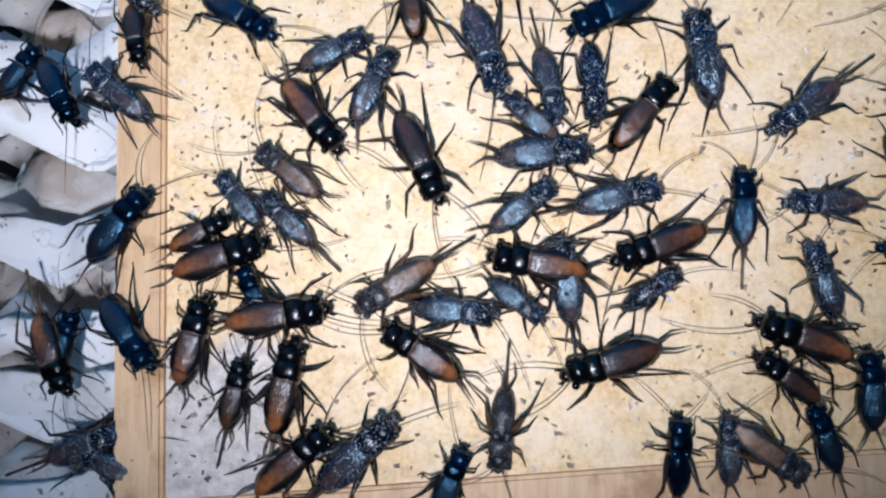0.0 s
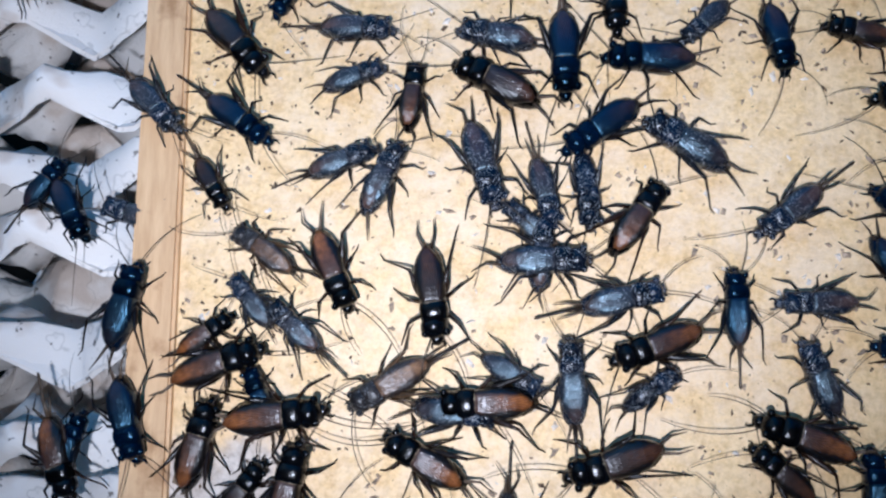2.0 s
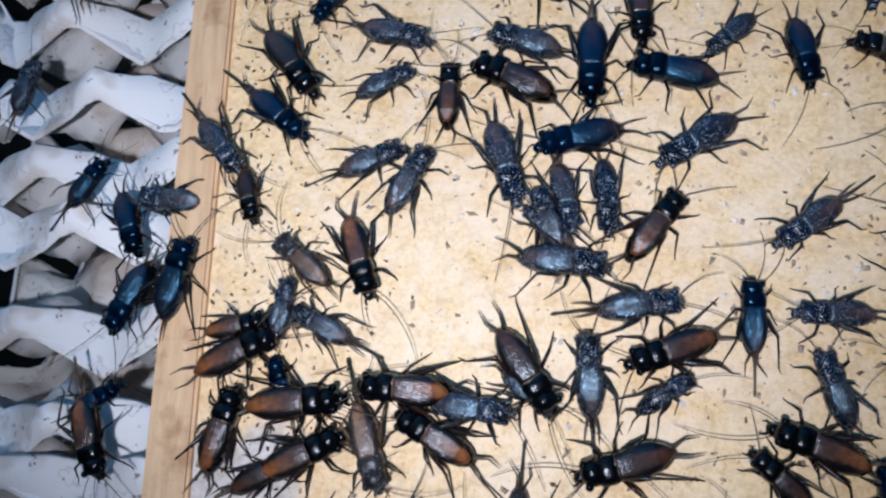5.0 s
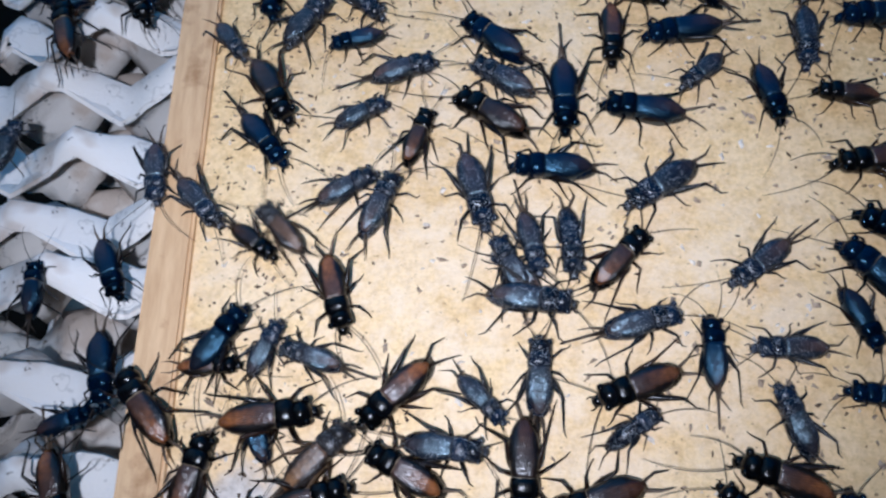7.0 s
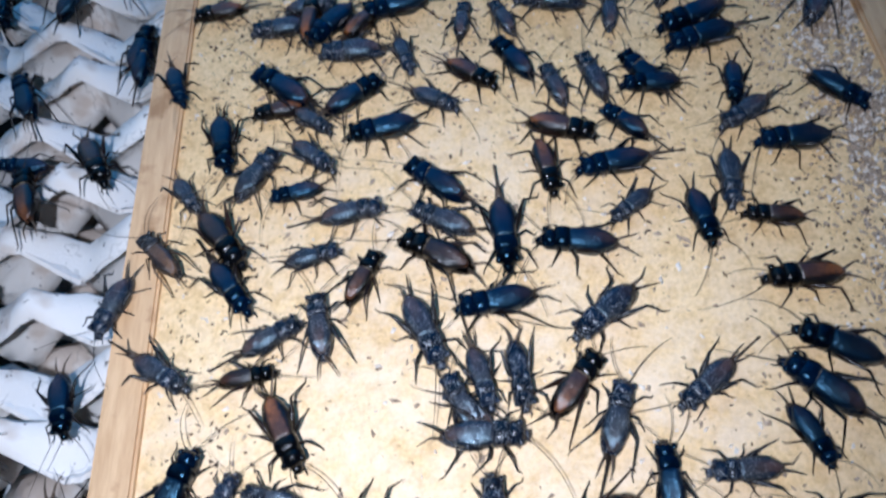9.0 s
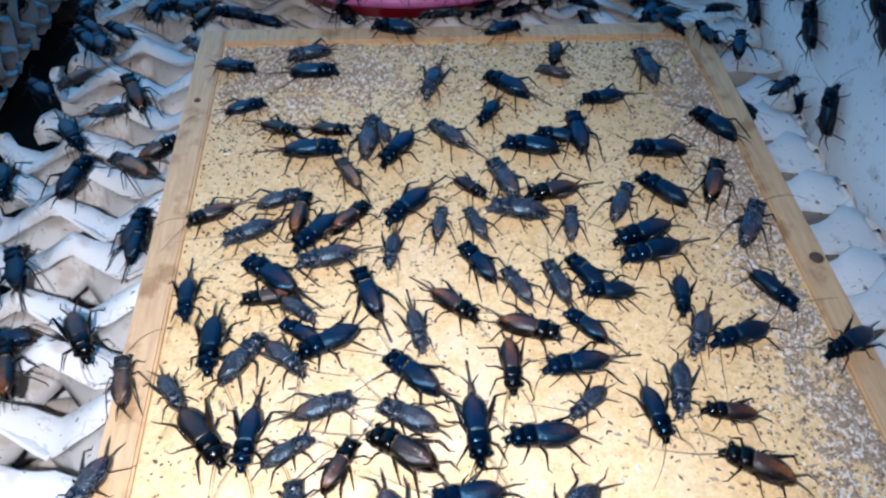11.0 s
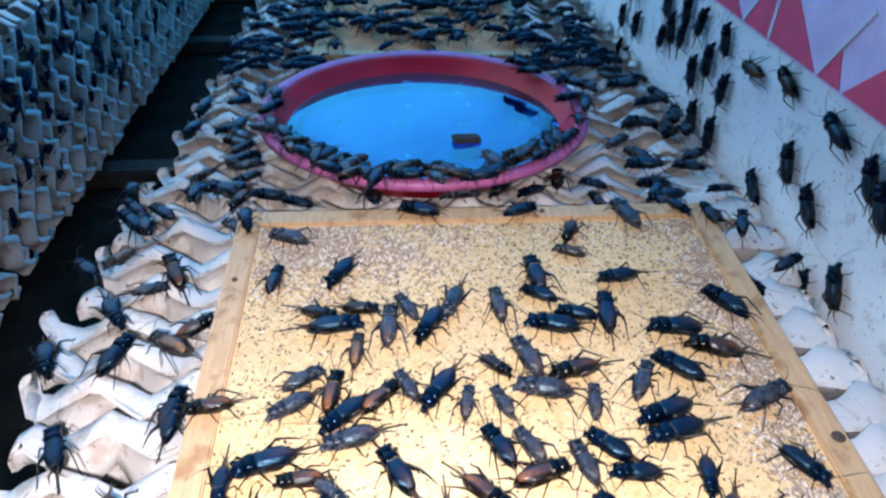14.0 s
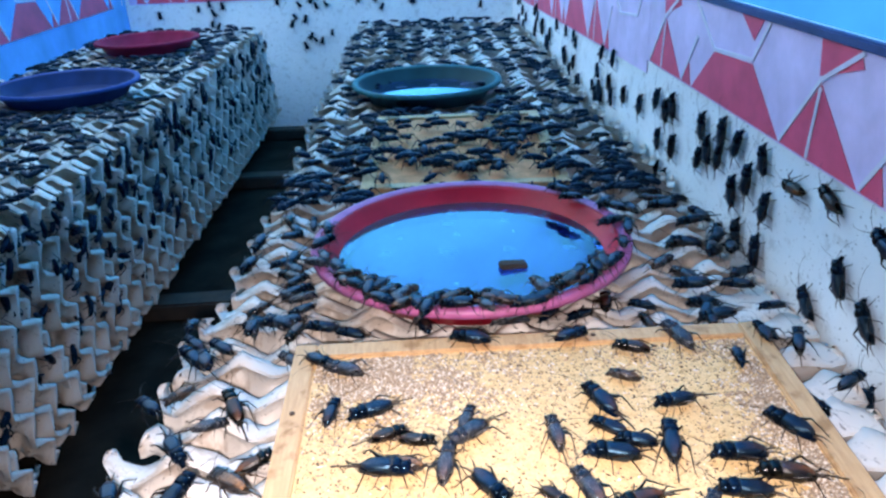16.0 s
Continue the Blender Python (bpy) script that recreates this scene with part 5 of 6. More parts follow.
    walk(walker_12, [(0, spot(0.0465, -0.3145, 52)), (1.5, spot(0.0370, -0.3060, 54)), (3.5, spot(0.0410, -0.3125, 51)), (4.7, spot(0.0410, -0.3125, 51)), (6.3, spot(0.0395, -0.3000, 43)), (6.9, spot(0.0445, -0.2939, 43)), (7.2, spot(0.0287, -0.2720, 40)), (7.5, spot(0.0295, -0.2694, 36)), (8, spot(0.0252, -0.2633, 34)), (8.5, spot(0.0180, -0.2535, 32)), (9.2, spot(0.0125, -0.2400, 43)), (11.5, spot(0.0035, -0.2210, 4)), (16, spot(0.0035, -0.2210, 4))])
    walk(walker_13, [(0, spot(0.0335, -0.3215, 38)), (1.5, spot(0.0345, -0.3200, 40)), (3.5, spot(0.0340, -0.3255, 13)), (6.3, spot(0.0380, -0.3240, -22)), (8.5, spot(0.0385, -0.3230, -30)), (16, spot(0.0385, -0.3230, -30))])
    walk(walker_14, [(0, spot(0.0460, -0.3270, 45)), (1.5, spot(0.0465, -0.3275, 45)), (3.5, spot(0.0460, -0.3300, 54)), (6.3, spot(0.0500, -0.3280, 69)), (8.5, spot(0.0540, -0.3235, 73)), (16, spot(0.0540, -0.3235, 73))])
    walk(walker_15, [(0, spot(0.0285, -0.3365, -73)), (1.5, spot(0.0260, -0.3375, -71)), (3.5, spot(0.0260, -0.3370, -76)), (4.7, spot(0.0260, -0.3370, -76)), (5.5, spot(0.0168, -0.3385, -19)), (6.3, spot(0.0075, -0.3400, 38)), (16, spot(0.0075, -0.3400, 38))])
    walk(walker_16, [(0, spot(0.0230, -0.3300, -63)), (1.5, spot(0.0220, -0.3295, -55)), (3.5, spot(0.0225, -0.3300, -58)), (6.3, spot(0.0230, -0.3290, -90)), (8.5, spot(0.0220, -0.3270, -83)), (16, spot(0.0220, -0.3270, -83))])
    walk(walker_17, [(0, spot(0.0435, -0.3515, -83)), (1.5, spot(0.0420, -0.3510, -85)), (3.5, spot(0.0415, -0.3510, -85)), (4.7, spot(0.0415, -0.3510, -85)), (6.3, spot(0.0410, -0.3425, -84)), (16, spot(0.0410, -0.3425, -84))])
    walk(walker_18, [(0, spot(0.0325, -0.3715, -15)), (6.3, spot(0.0335, -0.3690, -65)), (16, spot(0.0335, -0.3690, -65))])
    walk(walker_19, [(0, spot(0.0455, -0.3700, -13)), (1.9, spot(0.0455, -0.3700, -13)), (3.5, spot(0.0430, -0.3640, -63)), (4.7, spot(0.0430, -0.3640, -63)), (6.3, spot(0.0525, -0.3645, -72)), (16, spot(0.0525, -0.3645, -72))])
    walk(walker_20, [(0, spot(0.0740, -0.3445, 121)), (1, spot(0.0714, -0.3436, 121)), (1.5, spot(0.0730, -0.3435, 116)), (2.5, spot(0.0680, -0.3456, 132)), (3, spot(0.0641, -0.3490, 160)), (3.5, spot(0.0630, -0.3505, 180)), (4, spot(0.0622, -0.3657, 184)), (4.7, spot(0.0622, -0.3657, 184)), (5.5, spot(0.0590, -0.3518, 248)), (6.3, spot(0.0550, -0.3530, 315)), (16, spot(0.0550, -0.3530, 315))])
    walk(walker_21, [(0, spot(0.0805, -0.3615, 56)), (1.5, spot(0.0805, -0.3630, 58)), (3.5, spot(0.0805, -0.3620, 60)), (6.3, spot(0.0785, -0.3570, 60)), (16, spot(0.0785, -0.3570, 60))])
    walk(walker_22, [(0, spot(0.0975, -0.2840, -162)), (1.5, spot(0.0975, -0.2855, -165)), (3.5, spot(0.0970, -0.2840, -163)), (4.7, spot(0.0970, -0.2840, -163)), (6.3, spot(0.0980, -0.2770, -166)), (8.5, spot(0.0980, -0.2770, -165)), (9.2, spot(0.0980, -0.2775, -157)), (16, spot(0.0980, -0.2775, -157))])
    walk(walker_23, [(0, spot(0.1120, -0.3115, -88)), (1.5, spot(0.1125, -0.3125, -90)), (3.5, spot(0.1130, -0.3125, -93)), (6.3, spot(0.1130, -0.3110, -100)), (8.5, spot(0.1130, -0.3105, -93)), (16, spot(0.1130, -0.3105, -93))])
    walk(walker_24, [(0, spot(0.1065, -0.3250, -55)), (1, spot(0.1097, -0.3196, -10)), (1.5, spot(0.1115, -0.3135, -8)), (2.5, spot(0.1123, -0.3092, -6)), (3.5, spot(0.1084, -0.3048, 15)), (4.2, spot(0.1098, -0.3000, 15)), (6.3, spot(0.1079, -0.3009, 25)), (16, spot(0.1079, -0.3009, 25))])
    walk(walker_25, [(0, spot(0.1370, -0.3020, -41)), (1.5, spot(0.1380, -0.3015, -39)), (3.5, spot(0.1370, -0.3035, -35)), (6.3, spot(0.1385, -0.3000, -43)), (8.5, spot(0.1395, -0.2985, -45)), (9.2, spot(0.1410, -0.2980, -41)), (16, spot(0.1410, -0.2980, -41))])
    walk(walker_26, [(0, spot(0.1305, -0.3230, -79)), (1.5, spot(0.1325, -0.3230, -78)), (3.5, spot(0.1320, -0.3240, -84)), (4.7, spot(0.1320, -0.3240, -84)), (6.3, spot(0.1410, -0.3190, -80)), (8.5, spot(0.1470, -0.3135, -43)), (9.2, spot(0.1510, -0.3080, -18)), (16, spot(0.1510, -0.3080, -18))])
    walk(walker_27, [(0, spot(0.1105, -0.3395, 80)), (1, spot(0.0981, -0.3472, 85)), (1.5, spot(0.0971, -0.3492, 90)), (2.5, spot(0.0935, -0.3478, 90)), (3, spot(0.0875, -0.3464, 88)), (3.5, spot(0.0805, -0.3475, 87)), (4, spot(0.0709, -0.3470, 82)), (4.7, spot(0.0709, -0.3470, 82)), (6.3, spot(0.0750, -0.3385, 133)), (8.5, spot(0.0760, -0.3355, 131)), (16, spot(0.0760, -0.3355, 131))])
    walk(walker_28, [(0, spot(0.1045, -0.3485, -128)), (1.5, spot(0.1030, -0.3405, -120)), (3.5, spot(0.1040, -0.3470, -129)), (4.7, spot(0.1040, -0.3470, -129)), (6.3, spot(0.0985, -0.3395, -135)), (8.5, spot(0.0990, -0.3375, -138)), (16, spot(0.0990, -0.3375, -138))])
    walk(walker_29, [(0, spot(0.1170, -0.3440, 6)), (1.5, spot(0.1180, -0.3445, -0)), (3.5, spot(0.1195, -0.3430, 3)), (4.7, spot(0.1195, -0.3430, 3)), (6.3, spot(0.1150, -0.3330, -5)), (8.5, spot(0.1140, -0.3325, -0)), (16, spot(0.1140, -0.3325, -0))])
    walk(walker_30, [(0, spot(0.1530, -0.2880, 10)), (1, spot(0.1525, -0.2845, 12)), (1.5, spot(0.1530, -0.2840, 24)), (2.1, spot(0.1525, -0.2815, 62)), (2.5, spot(0.1520, -0.2810, 85)), (3, spot(0.1500, -0.2800, 110)), (3.5, spot(0.1485, -0.2795, 123)), (6.3, spot(0.1525, -0.2765, 120)), (8.5, spot(0.1530, -0.2765, 126)), (9.2, spot(0.1530, -0.2765, 126)), (16, spot(0.1530, -0.2765, 126))])
    walk(walker_31, [(0, spot(0.1710, -0.3690, 52)), (1.5, spot(0.1695, -0.3685, 45)), (3.5, spot(0.1675, -0.3665, 51)), (6.3, spot(0.1650, -0.3680, 40)), (16, spot(0.1650, -0.3680, 40))])
    walk(walker_32, [(0, spot(0.1310, -0.2750, 113)), (1.5, spot(0.1340, -0.2755, 123)), (2.5, spot(0.1235, -0.2765, 118)), (3.5, spot(0.1180, -0.2770, 104)), (4.7, spot(0.1180, -0.2770, 104)), (6.3, spot(0.1210, -0.2700, 81)), (8.5, spot(0.1215, -0.2705, 103)), (9.2, spot(0.1205, -0.2700, 95)), (16, spot(0.1205, -0.2700, 95))])
    walk(walker_33, [(0, spot(0.0790, -0.2710, 7)), (1.5, spot(0.0785, -0.2650, -11)), (3.5, spot(0.0800, -0.2640, -0)), (6.3, spot(0.0815, -0.2595, -12)), (8.5, spot(0.0790, -0.2565, -35)), (9.2, spot(0.0800, -0.2575, -30)), (11.5, spot(0.0795, -0.2565, -31)), (16, spot(0.0795, -0.2565, -31))])
    walk(walker_34, [(0, spot(0.0270, -0.2450, -139)), (1.5, spot(0.0270, -0.2450, -139)), (3.5, spot(0.0335, -0.2515, -142)), (4.7, spot(0.0335, -0.2515, -142)), (6.3, spot(0.0340, -0.2430, -153)), (8.5, spot(0.0340, -0.2390, -145)), (9.2, spot(0.0330, -0.2390, -145)), (11.5, spot(0.0335, -0.2445, -142)), (16, spot(0.0335, -0.2445, -142))])
    walk(walker_35, [(0, spot(0.0050, -0.2640, -138)), (1.5, spot(0.0050, -0.2640, -138)), (3.5, spot(0.0130, -0.2725, -137)), (6.3, spot(0.0145, -0.2780, -145)), (8.5, spot(0.0165, -0.2810, -115)), (9.2, spot(0.0180, -0.2840, -127)), (16, spot(0.0180, -0.2840, -127))])
    walk(walker_36, [(0, spot(0.0620, -0.2580, -74)), (1.5, spot(0.0620, -0.2580, -74)), (3.5, spot(0.0620, -0.2585, -66)), (4.7, spot(0.0620, -0.2585, -66)), (6.3, spot(0.0630, -0.2495, -66)), (8.5, spot(0.0625, -0.2490, -68)), (9.2, spot(0.0635, -0.2480, -83)), (11.5, spot(0.0620, -0.2510, -60)), (16, spot(0.0620, -0.2510, -60))])
    walk(walker_37, [(0, spot(0.1025, -0.2625, 60)), (1.5, spot(0.1025, -0.2625, 60)), (3.5, spot(0.0995, -0.2590, 65)), (4.7, spot(0.0995, -0.2590, 65)), (6.3, spot(0.1030, -0.2515, 57)), (8.5, spot(0.1035, -0.2515, 62)), (9.2, spot(0.1030, -0.2515, 59)), (11.5, spot(0.1000, -0.2530, 59)), (16, spot(0.1000, -0.2530, 59))])
    walk(walker_38, [(0, spot(0.1025, -0.2480, 78)), (1.5, spot(0.1025, -0.2480, 78)), (3.5, spot(0.1030, -0.2470, 73)), (4.7, spot(0.1030, -0.2470, 73)), (6.3, spot(0.1060, -0.2390, 61)), (8.5, spot(0.1080, -0.2380, 58)), (9.2, spot(0.1050, -0.2395, 63)), (11.5, spot(0.1025, -0.2405, 65)), (16, spot(0.1025, -0.2405, 65))])
    walk(walker_39, [(0, spot(0.1210, -0.2540, -180)), (1.5, spot(0.1210, -0.2540, -180)), (3.5, spot(0.1215, -0.2535, -182)), (4.7, spot(0.1215, -0.2535, -182)), (6.3, spot(0.1260, -0.2450, -180)), (8.5, spot(0.1255, -0.2465, -182)), (9.2, spot(0.1255, -0.2460, -178)), (11.5, spot(0.1255, -0.2460, -178)), (16, spot(0.1255, -0.2460, -178))])
    walk(walker_40, [(0, spot(0.1445, -0.2565, 87)), (1.5, spot(0.1445, -0.2565, 87)), (3.5, spot(0.1445, -0.2575, 77)), (4.7, spot(0.1445, -0.2575, 77)), (6.3, spot(0.1495, -0.2510, 80)), (8.5, spot(0.1500, -0.2520, 80)), (9.2, spot(0.1480, -0.2515, 82)), (11.5, spot(0.1480, -0.2505, 92)), (16, spot(0.1480, -0.2505, 92))])
    walk(walker_41, [(0, spot(0.0625, -0.2435, -93)), (1.5, spot(0.0625, -0.2435, -93)), (3.5, spot(0.0635, -0.2430, -108)), (4.7, spot(0.0635, -0.2430, -108)), (6.3, spot(0.0760, -0.2345, -76)), (8.5, spot(0.0755, -0.2335, -75)), (9.2, spot(0.0765, -0.2330, -84)), (11.5, spot(0.0735, -0.2355, -75)), (16, spot(0.0735, -0.2355, -75))])
    walk(walker_42, [(0, spot(0.0435, -0.2305, 148)), (3.5, spot(0.0435, -0.2305, 148)), (4.7, spot(0.0435, -0.2305, 148)), (6.3, spot(0.0605, -0.2215, 103)), (8.5, spot(0.0605, -0.2215, 103)), (9.2, spot(0.0565, -0.2230, 96)), (11.5, spot(0.0650, -0.2005, 55)), (16, spot(0.0650, -0.2005, 55))])
    walk(walker_43, [(0, spot(0.1610, -0.2460, 130)), (3.5, spot(0.1610, -0.2460, 130)), (4.7, spot(0.1610, -0.2460, 130)), (6.3, spot(0.1695, -0.2370, 129)), (8.5, spot(0.1695, -0.2400, 128)), (9.2, spot(0.1675, -0.2395, 125)), (11.5, spot(0.1665, -0.2380, 129)), (16, spot(0.1665, -0.2380, 129))])
    walk(walker_44, [(0, spot(-0.0285, -0.2845, -39)), (3.5, spot(-0.0285, -0.2845, -39)), (4.7, spot(-0.0285, -0.2845, -39)), (6.3, spot(-0.0355, -0.3030, 3)), (16, spot(-0.0355, -0.3030, 3))])
    walk(walker_45, [(0, spot(0.1355, -0.2375, -175)), (3.5, spot(0.1355, -0.2375, -175)), (4.7, spot(0.1355, -0.2375, -175)), (6.3, spot(0.1425, -0.2265, -183)), (8.5, spot(0.1420, -0.2220, -180)), (9.2, spot(0.1425, -0.2220, -172)), (11.5, spot(0.1405, -0.2220, -183)), (16, spot(0.1405, -0.2220, -183))])
    walk(walker_46, [(0, spot(0.1795, -0.2520, -171)), (3.5, spot(0.1795, -0.2520, -171)), (4.7, spot(0.1795, -0.2520, -171)), (6.3, spot(0.1880, -0.2465, -167)), (8.5, spot(0.1880, -0.2465, -167)), (9.2, spot(0.1890, -0.2460, -174)), (11.5, spot(0.1885, -0.2435, -172)), (16, spot(0.1885, -0.2435, -172))])
    walk(walker_47, [(0, spot(0.2020, -0.2515, 73)), (3.5, spot(0.2020, -0.2515, 73)), (4.7, spot(0.2020, -0.2515, 73)), (6.3, spot(0.2115, -0.2475, 80)), (8.5, spot(0.2115, -0.2475, 80)), (9.2, spot(0.2115, -0.2485, 80)), (11.5, spot(0.2160, -0.2445, 81)), (16, spot(0.2160, -0.2445, 81))])
    walk(walker_48, [(0, spot(0.0185, -0.2205, -145)), (6.3, spot(0.0185, -0.2205, -145)), (8.5, spot(0.0190, -0.2195, -146)), (9.2, spot(0.0195, -0.2200, -148)), (11.5, spot(0.0205, -0.2265, -145)), (16, spot(0.0205, -0.2265, -145))])
    walk(walker_49, [(0, spot(0.0310, -0.2005, -175)), (8.5, spot(0.0310, -0.2005, -175)), (9.2, spot(0.0310, -0.1990, -170)), (11.5, spot(0.0325, -0.2080, -183)), (16, spot(0.0325, -0.2080, -183))])
    walk(walker_50, [(0, spot(0.0615, -0.2065, -135)), (8.5, spot(0.0615, -0.2065, -135)), (9.2, spot(0.0630, -0.2095, -133)), (11.5, spot(0.0585, -0.2145, -135)), (16, spot(0.0585, -0.2145, -135))])
    walk(walker_51, [(0, spot(0.0875, -0.1975, 78)), (8.5, spot(0.0875, -0.1975, 78)), (9.2, spot(0.0875, -0.2010, 106)), (11.5, spot(0.0730, -0.2090, 117)), (16, spot(0.0730, -0.2090, 117))])
    walk(walker_52, [(0, spot(0.2020, -0.2270, 174)), (8.5, spot(0.2020, -0.2270, 174)), (9.2, spot(0.2005, -0.2345, 170)), (11.5, spot(0.2000, -0.2345, 165)), (16, spot(0.2000, -0.2345, 165))])
    walk(walker_53, [(0, spot(0.2150, -0.2705, 93)), (8.5, spot(0.2150, -0.2705, 93)), (9.2, spot(0.2140, -0.2705, 87)), (11.5, spot(0.2185, -0.2645, 60)), (16, spot(0.2185, -0.2645, 60))])
    walk(walker_55, [(0, spot(-0.0120, -0.1910, 171)), (8.5, spot(-0.0120, -0.1910, 171)), (9.2, spot(0.0165, -0.1635, 205)), (11.5, spot(0.0200, -0.1880, 180)), (16, spot(0.0200, -0.1880, 180))])
    walk(walker_56, [(0, spot(0.0240, -0.1335, 99)), (9.2, spot(0.0240, -0.1335, 99)), (11.5, spot(0.0220, -0.1440, 122)), (14, spot(0.0090, -0.1495, 102)), (16, spot(0.0090, -0.1495, 102))])
    walk(walker_57, [(0, spot(0.0490, -0.1460, 96)), (9.2, spot(0.0490, -0.1460, 96)), (11.5, spot(0.0395, -0.1535, 121)), (14, spot(0.0435, -0.1495, 123)), (16, spot(0.0435, -0.1495, 123))])
    walk(walker_58, [(0, spot(0.0690, -0.1465, 137)), (9.2, spot(0.0690, -0.1465, 137)), (11.5, spot(0.0675, -0.1550, 137)), (14, spot(0.0660, -0.1555, 133)), (16, spot(0.0660, -0.1555, 133))])
    walk(walker_59, [(0, spot(0.0510, -0.1765, 52)), (9.2, spot(0.0510, -0.1765, 52)), (12.4, spot(0.0510, -0.1765, 52)), (13, spot(0.0318, -0.1853, 95)), (14.1, spot(0.0353, -0.1785, 110)), (16, spot(0.0353, -0.1785, 110))])
    walk(walker_60, [(0, spot(0.0770, -0.1620, 90)), (9.2, spot(0.0770, -0.1620, 90)), (11.5, spot(0.0715, -0.1690, 106)), (14, spot(0.0695, -0.1685, 107)), (16, spot(0.0695, -0.1685, 107))])
    walk(walker_61, [(0, spot(0.0775, -0.1835, -60)), (9.2, spot(0.0775, -0.1835, -60)), (10.3, spot(0.0840, -0.1850, -15)), (11.5, spot(0.0905, -0.1865, 30)), (14, spot(0.0880, -0.1845, 30)), (16, spot(0.0880, -0.1845, 30))])
    walk(walker_62, [(0, spot(0.1065, -0.1880, -124)), (9.2, spot(0.1065, -0.1880, -124)), (11.5, spot(0.1075, -0.2065, -177)), (16, spot(0.1075, -0.2065, -177))])
    walk(walker_63, [(0, spot(0.0965, -0.1650, -166)), (9.2, spot(0.0965, -0.1650, -166)), (11.5, spot(0.0995, -0.1635, -205)), (12.8, spot(0.0973, -0.1487, -263)), (13.4, spot(0.0958, -0.1392, -300)), (14.4, spot(0.0923, -0.1411, -340)), (15, spot(0.0919, -0.1459, -335)), (16, spot(0.0919, -0.1459, -335))])
    walk(walker_64, [(0, spot(0.1205, -0.1780, -129)), (9.2, spot(0.1205, -0.1780, -129)), (11.5, spot(0.1225, -0.1960, -133)), (16, spot(0.1225, -0.1960, -133))])
    walk(walker_65, [(0, spot(0.1365, -0.1725, 33)), (9.2, spot(0.1365, -0.1725, 33)), (11.5, spot(0.1325, -0.1735, 33)), (14, spot(0.1305, -0.1745, 28)), (16, spot(0.1305, -0.1745, 28))])
    walk(walker_66, [(0, spot(0.1500, -0.1865, 16)), (9.2, spot(0.1500, -0.1865, 16)), (11.5, spot(0.1470, -0.1840, 30)), (14, spot(0.1435, -0.1745, 31)), (16, spot(0.1435, -0.1745, 31))])
    walk(walker_67, [(0, spot(0.1815, -0.1850, 31)), (9.2, spot(0.1815, -0.1850, 31)), (11.5, spot(0.1760, -0.1800, 37)), (14, spot(0.1760, -0.1770, 49)), (16, spot(0.1760, -0.1770, 49))])
    walk(walker_68, [(0, spot(0.2130, -0.2070, 120)), (9.2, spot(0.2130, -0.2070, 120)), (11.5, spot(0.2150, -0.2115, 155)), (16, spot(0.2150, -0.2115, 155))])
    walk(walker_69, [(0, spot(0.2255, -0.2200, 90)), (9.2, spot(0.2255, -0.2200, 90)), (11.5, spot(0.2300, -0.2130, 107)), (16, spot(0.2300, -0.2130, 107))])
    walk(walker_70, [(0, spot(0.2465, -0.2010, -137)), (9.2, spot(0.2465, -0.2010, -137)), (11.5, spot(0.2510, -0.1915, -150)), (14, spot(0.2535, -0.1905, -147)), (16, spot(0.2535, -0.1905, -147))])
    walk(walker_71, [(0, spot(0.0940, -0.1405, 103)), (9.2, spot(0.0940, -0.1405, 103)), (11.5, spot(0.1085, -0.1405, 142)), (14, spot(0.1075, -0.1435, 146)), (15, spot(0.1064, -0.1461, 158)), (16, spot(0.1064, -0.1461, 158))])
    walk(walker_72, [(0, spot(0.0605, -0.1355, -87)), (9.2, spot(0.0605, -0.1355, -87)), (11.5, spot(0.0495, -0.1335, -68)), (14, spot(0.0475, -0.1340, -60)), (16, spot(0.0475, -0.1340, -60))])
    walk(walker_73, [(0, spot(0.0220, -0.0370, -103)), (11.5, spot(0.0220, -0.0370, -103)), (14, spot(0.0055, -0.0130, -164)), (16, spot(0.0165, -0.0190, -124))])
    walk(walker_74, [(0, spot(0.0625, -0.0430, -90)), (11.5, spot(0.0625, -0.0430, -90)), (12.8, spot(0.0617, -0.0517, -149)), (14, spot(0.0610, -0.0605, -208)), (16, spot(0.0480, -0.0650, -248))])
    walk(walker_75, [(0, spot(0.0595, -0.0270, 108)), (11.5, spot(0.0595, -0.0270, 108)), (14, spot(0.0310, -0.0285, 71)), (16, spot(0.0310, -0.0285, 71))])
    walk(walker_76, [(0, spot(0.0305, -0.0695, -74)), (11.5, spot(0.0305, -0.0695, -74)), (14, spot(0.0270, -0.0635, -13)), (16, spot(0.0270, -0.0635, -13))])
    walk(walker_77, [(0, spot(0.0480, -0.0865, -114)), (11.5, spot(0.0480, -0.0865, -114)), (14, spot(0.0515, -0.0910, -112)), (16, spot(0.0580, -0.0830, -72))])
    walk(walker_78, [(0, spot(0.0640, -0.1030, -90)), (11.5, spot(0.0640, -0.1030, -90)), (14, spot(0.0600, -0.1010, -86)), (16, spot(0.0570, -0.1070, -98))])
    walk(walker_79, [(0, spot(0.0900, -0.0955, -8)), (11.5, spot(0.0900, -0.0955, -8)), (12.3, spot(0.0900, -0.0955, -8)), (13, spot(0.0822, -0.1196, -4)), (14.1, spot(0.0862, -0.1012, -6)), (15, spot(0.0860, -0.1050, -12)), (16, spot(0.0860, -0.1050, -12))])
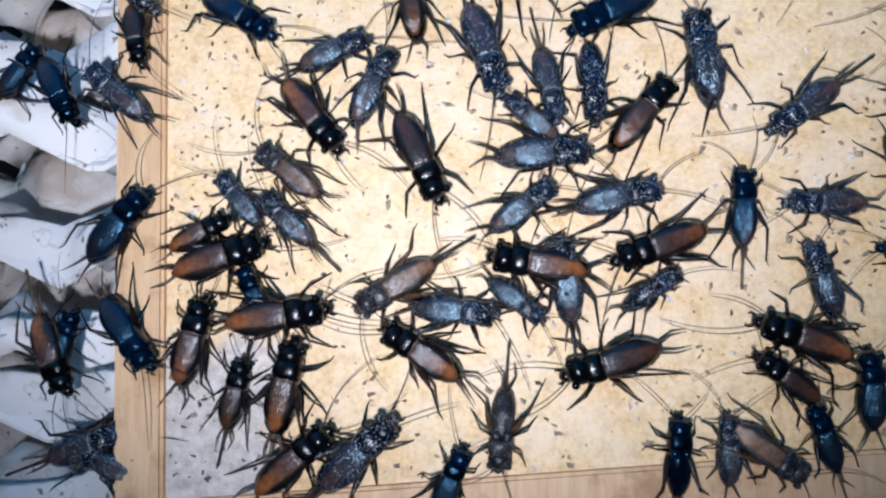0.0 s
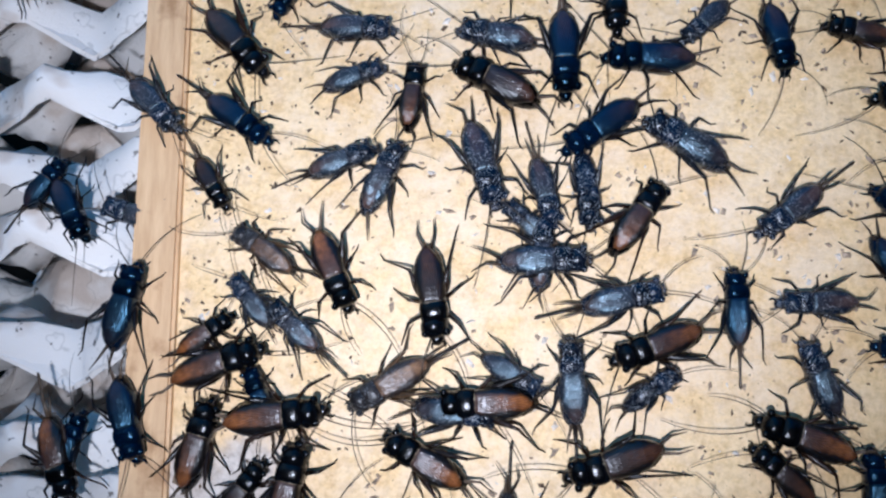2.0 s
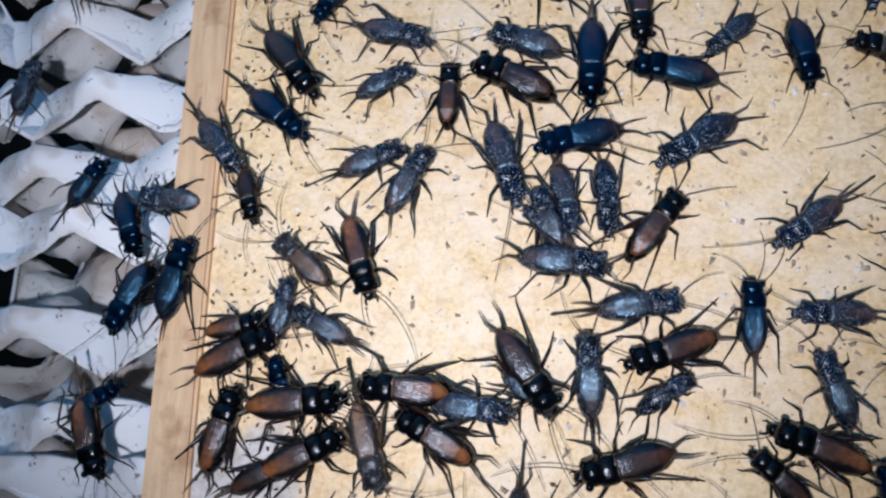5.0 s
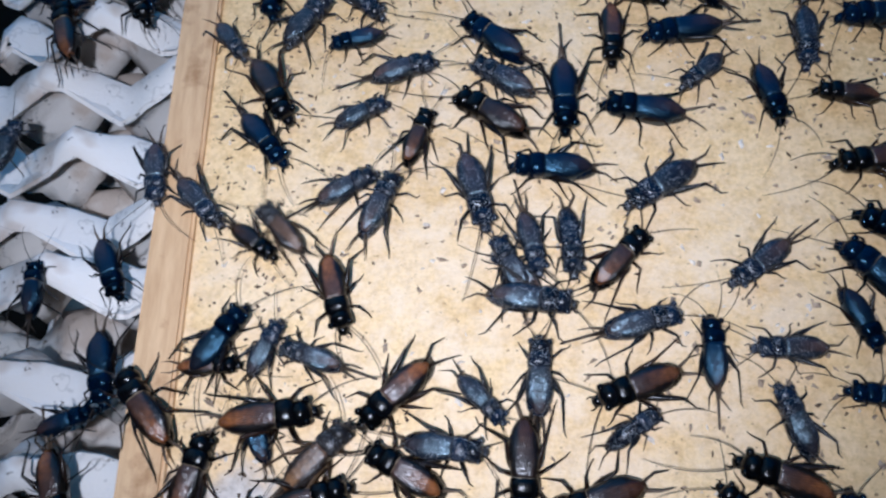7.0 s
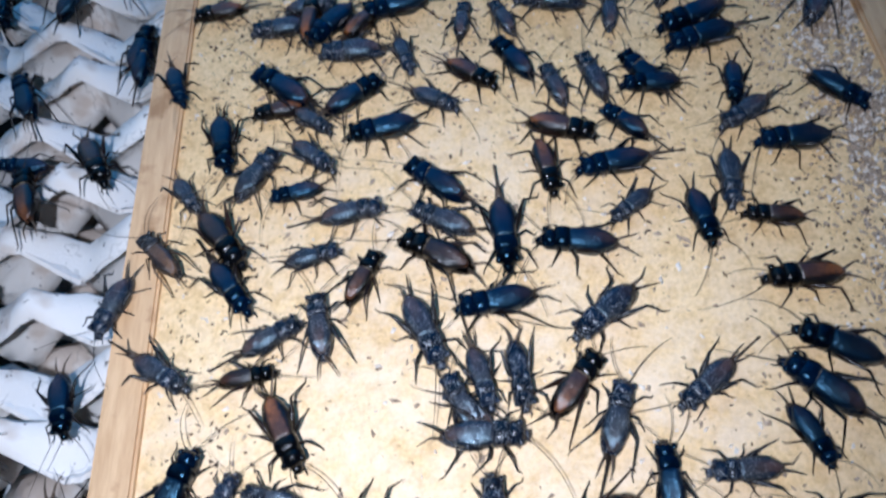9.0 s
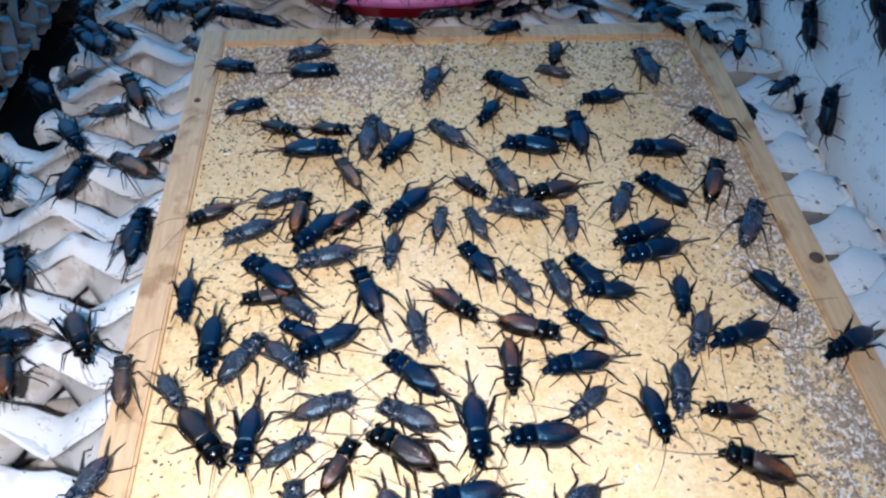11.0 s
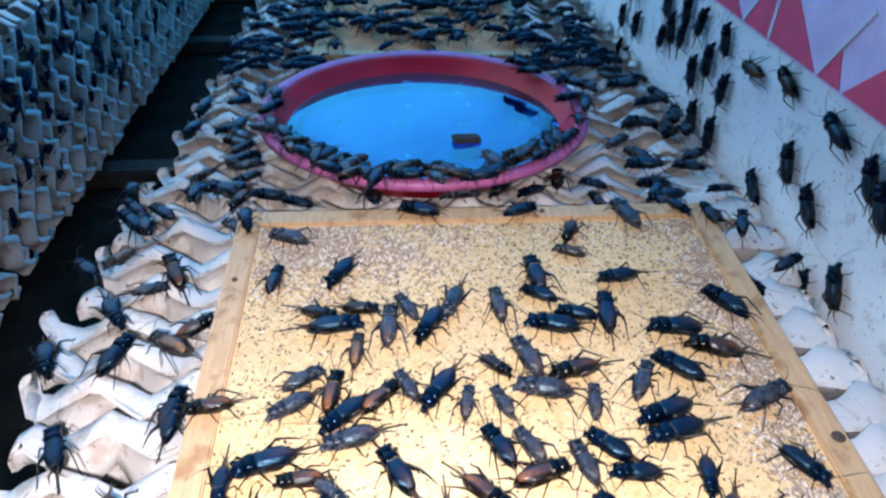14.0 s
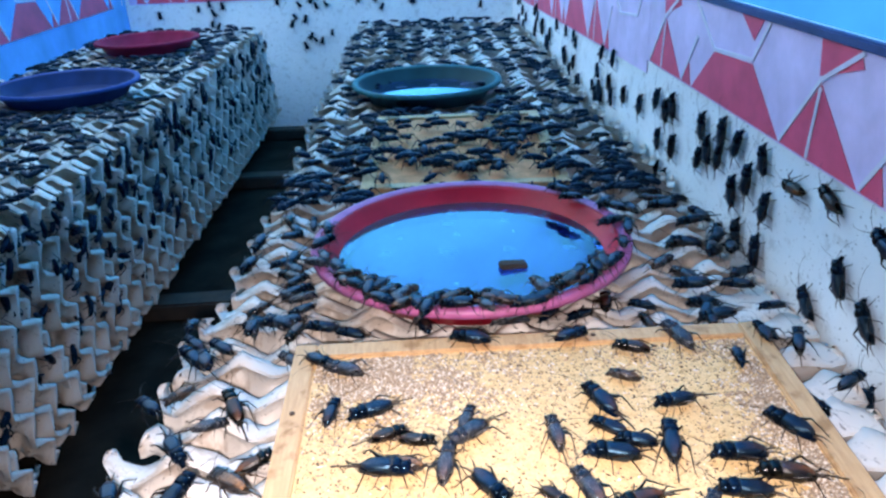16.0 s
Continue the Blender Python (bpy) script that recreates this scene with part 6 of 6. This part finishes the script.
    walk(walker_80, [(0, spot(0.1035, -0.1035, 146)), (11.5, spot(0.1035, -0.1035, 146)), (14, spot(0.1055, -0.1020, 153)), (14.4, spot(0.1030, -0.1143, 165)), (14.7, spot(0.1028, -0.1223, 175)), (15, spot(0.1055, -0.1216, 190)), (15.5, spot(0.1054, -0.1222, 215)), (16, spot(0.1054, -0.1222, 215))])
    walk(walker_81, [(0, spot(0.1270, -0.0940, 45)), (11.5, spot(0.1270, -0.0940, 45)), (14, spot(0.1410, -0.0885, 5)), (16, spot(0.1410, -0.0885, 5))])
    walk(walker_82, [(0, spot(0.1490, -0.0780, 149)), (11.5, spot(0.1490, -0.0780, 149)), (12.8, spot(0.1560, -0.0795, 106)), (14, spot(0.1630, -0.0810, 63)), (16, spot(0.1685, -0.0860, 58))])
    walk(walker_83, [(0, spot(0.1600, -0.0580, 51)), (11.5, spot(0.1600, -0.0580, 51)), (14, spot(0.1635, -0.0660, 7)), (16, spot(0.1685, -0.0660, 27))])
    walk(walker_84, [(0, spot(0.1225, -0.0540, 162)), (11.5, spot(0.1225, -0.0540, 162)), (13, spot(0.1173, -0.0749, 200)), (13.4, spot(0.1202, -0.0804, 190)), (13.8, spot(0.1208, -0.0866, 172)), (14.1, spot(0.1164, -0.0862, 150)), (14.4, spot(0.1127, -0.0878, 135)), (14.7, spot(0.1044, -0.0900, 118)), (15, spot(0.0982, -0.0857, 125)), (16, spot(0.0982, -0.0857, 125))])
    walk(walker_85, [(0, spot(0.1900, -0.0305, 164)), (11.5, spot(0.1900, -0.0305, 164)), (14, spot(0.1900, -0.0285, 155)), (15, spot(0.1935, -0.0250, 114)), (16, spot(0.1970, -0.0215, 73))])
    walk(walker_86, [(0, spot(0.2360, -0.0440, 9)), (11.5, spot(0.2360, -0.0440, 9)), (14, spot(0.2265, -0.0130, 22)), (16, spot(0.2265, -0.0130, 22))])
    walk(walker_87, [(0, spot(0.1895, -0.0950, 2)), (11.5, spot(0.1895, -0.0950, 2)), (14, spot(0.1945, -0.0970, -6)), (16, spot(0.1960, -0.0990, -10))])
    walk(walker_88, [(0, spot(0.2450, -0.1310, -24)), (11.5, spot(0.2450, -0.1310, -24)), (12.8, spot(0.2425, -0.1275, 24)), (14, spot(0.2400, -0.1240, 73)), (16, spot(0.2415, -0.1235, 78))])
    walk(walker_89, [(0, spot(0.2200, -0.1360, 45)), (11.5, spot(0.2200, -0.1360, 45)), (14, spot(0.2190, -0.1350, 52)), (16, spot(0.2190, -0.1320, 81))])
    walk(walker_90, [(0, spot(0.2530, -0.1575, -30)), (11.5, spot(0.2530, -0.1575, -30)), (14, spot(0.2520, -0.1550, -66)), (16, spot(0.2520, -0.1550, -66))])
    walk(walker_91, [(0, spot(0.0810, -0.1185, 28)), (11.5, spot(0.0810, -0.1185, 28)), (12.3, spot(0.0810, -0.1185, 28)), (13, spot(0.0692, -0.1264, -17)), (14.1, spot(0.0708, -0.1150, -2)), (15, spot(0.0650, -0.1038, 78)), (16, spot(0.0650, -0.1038, 78))])
    walk(walker_92, [(0, spot(0.1495, -0.2065, -112)), (11.5, spot(0.1495, -0.2065, -112)), (14, spot(0.1460, -0.1895, -74)), (16, spot(0.1460, -0.1895, -74))])
    walk(walker_93, [(0, spot(0.0950, -0.0880, 30)), (14, spot(0.0950, -0.0880, 30)), (16, spot(0.0975, -0.0745, -22))])
    walk(walker_94, [(0, spot(0.2600, -0.0085, -150)), (14, spot(0.2600, -0.0085, -150)), (16, spot(0.2545, -0.0345, -187))])


motions()
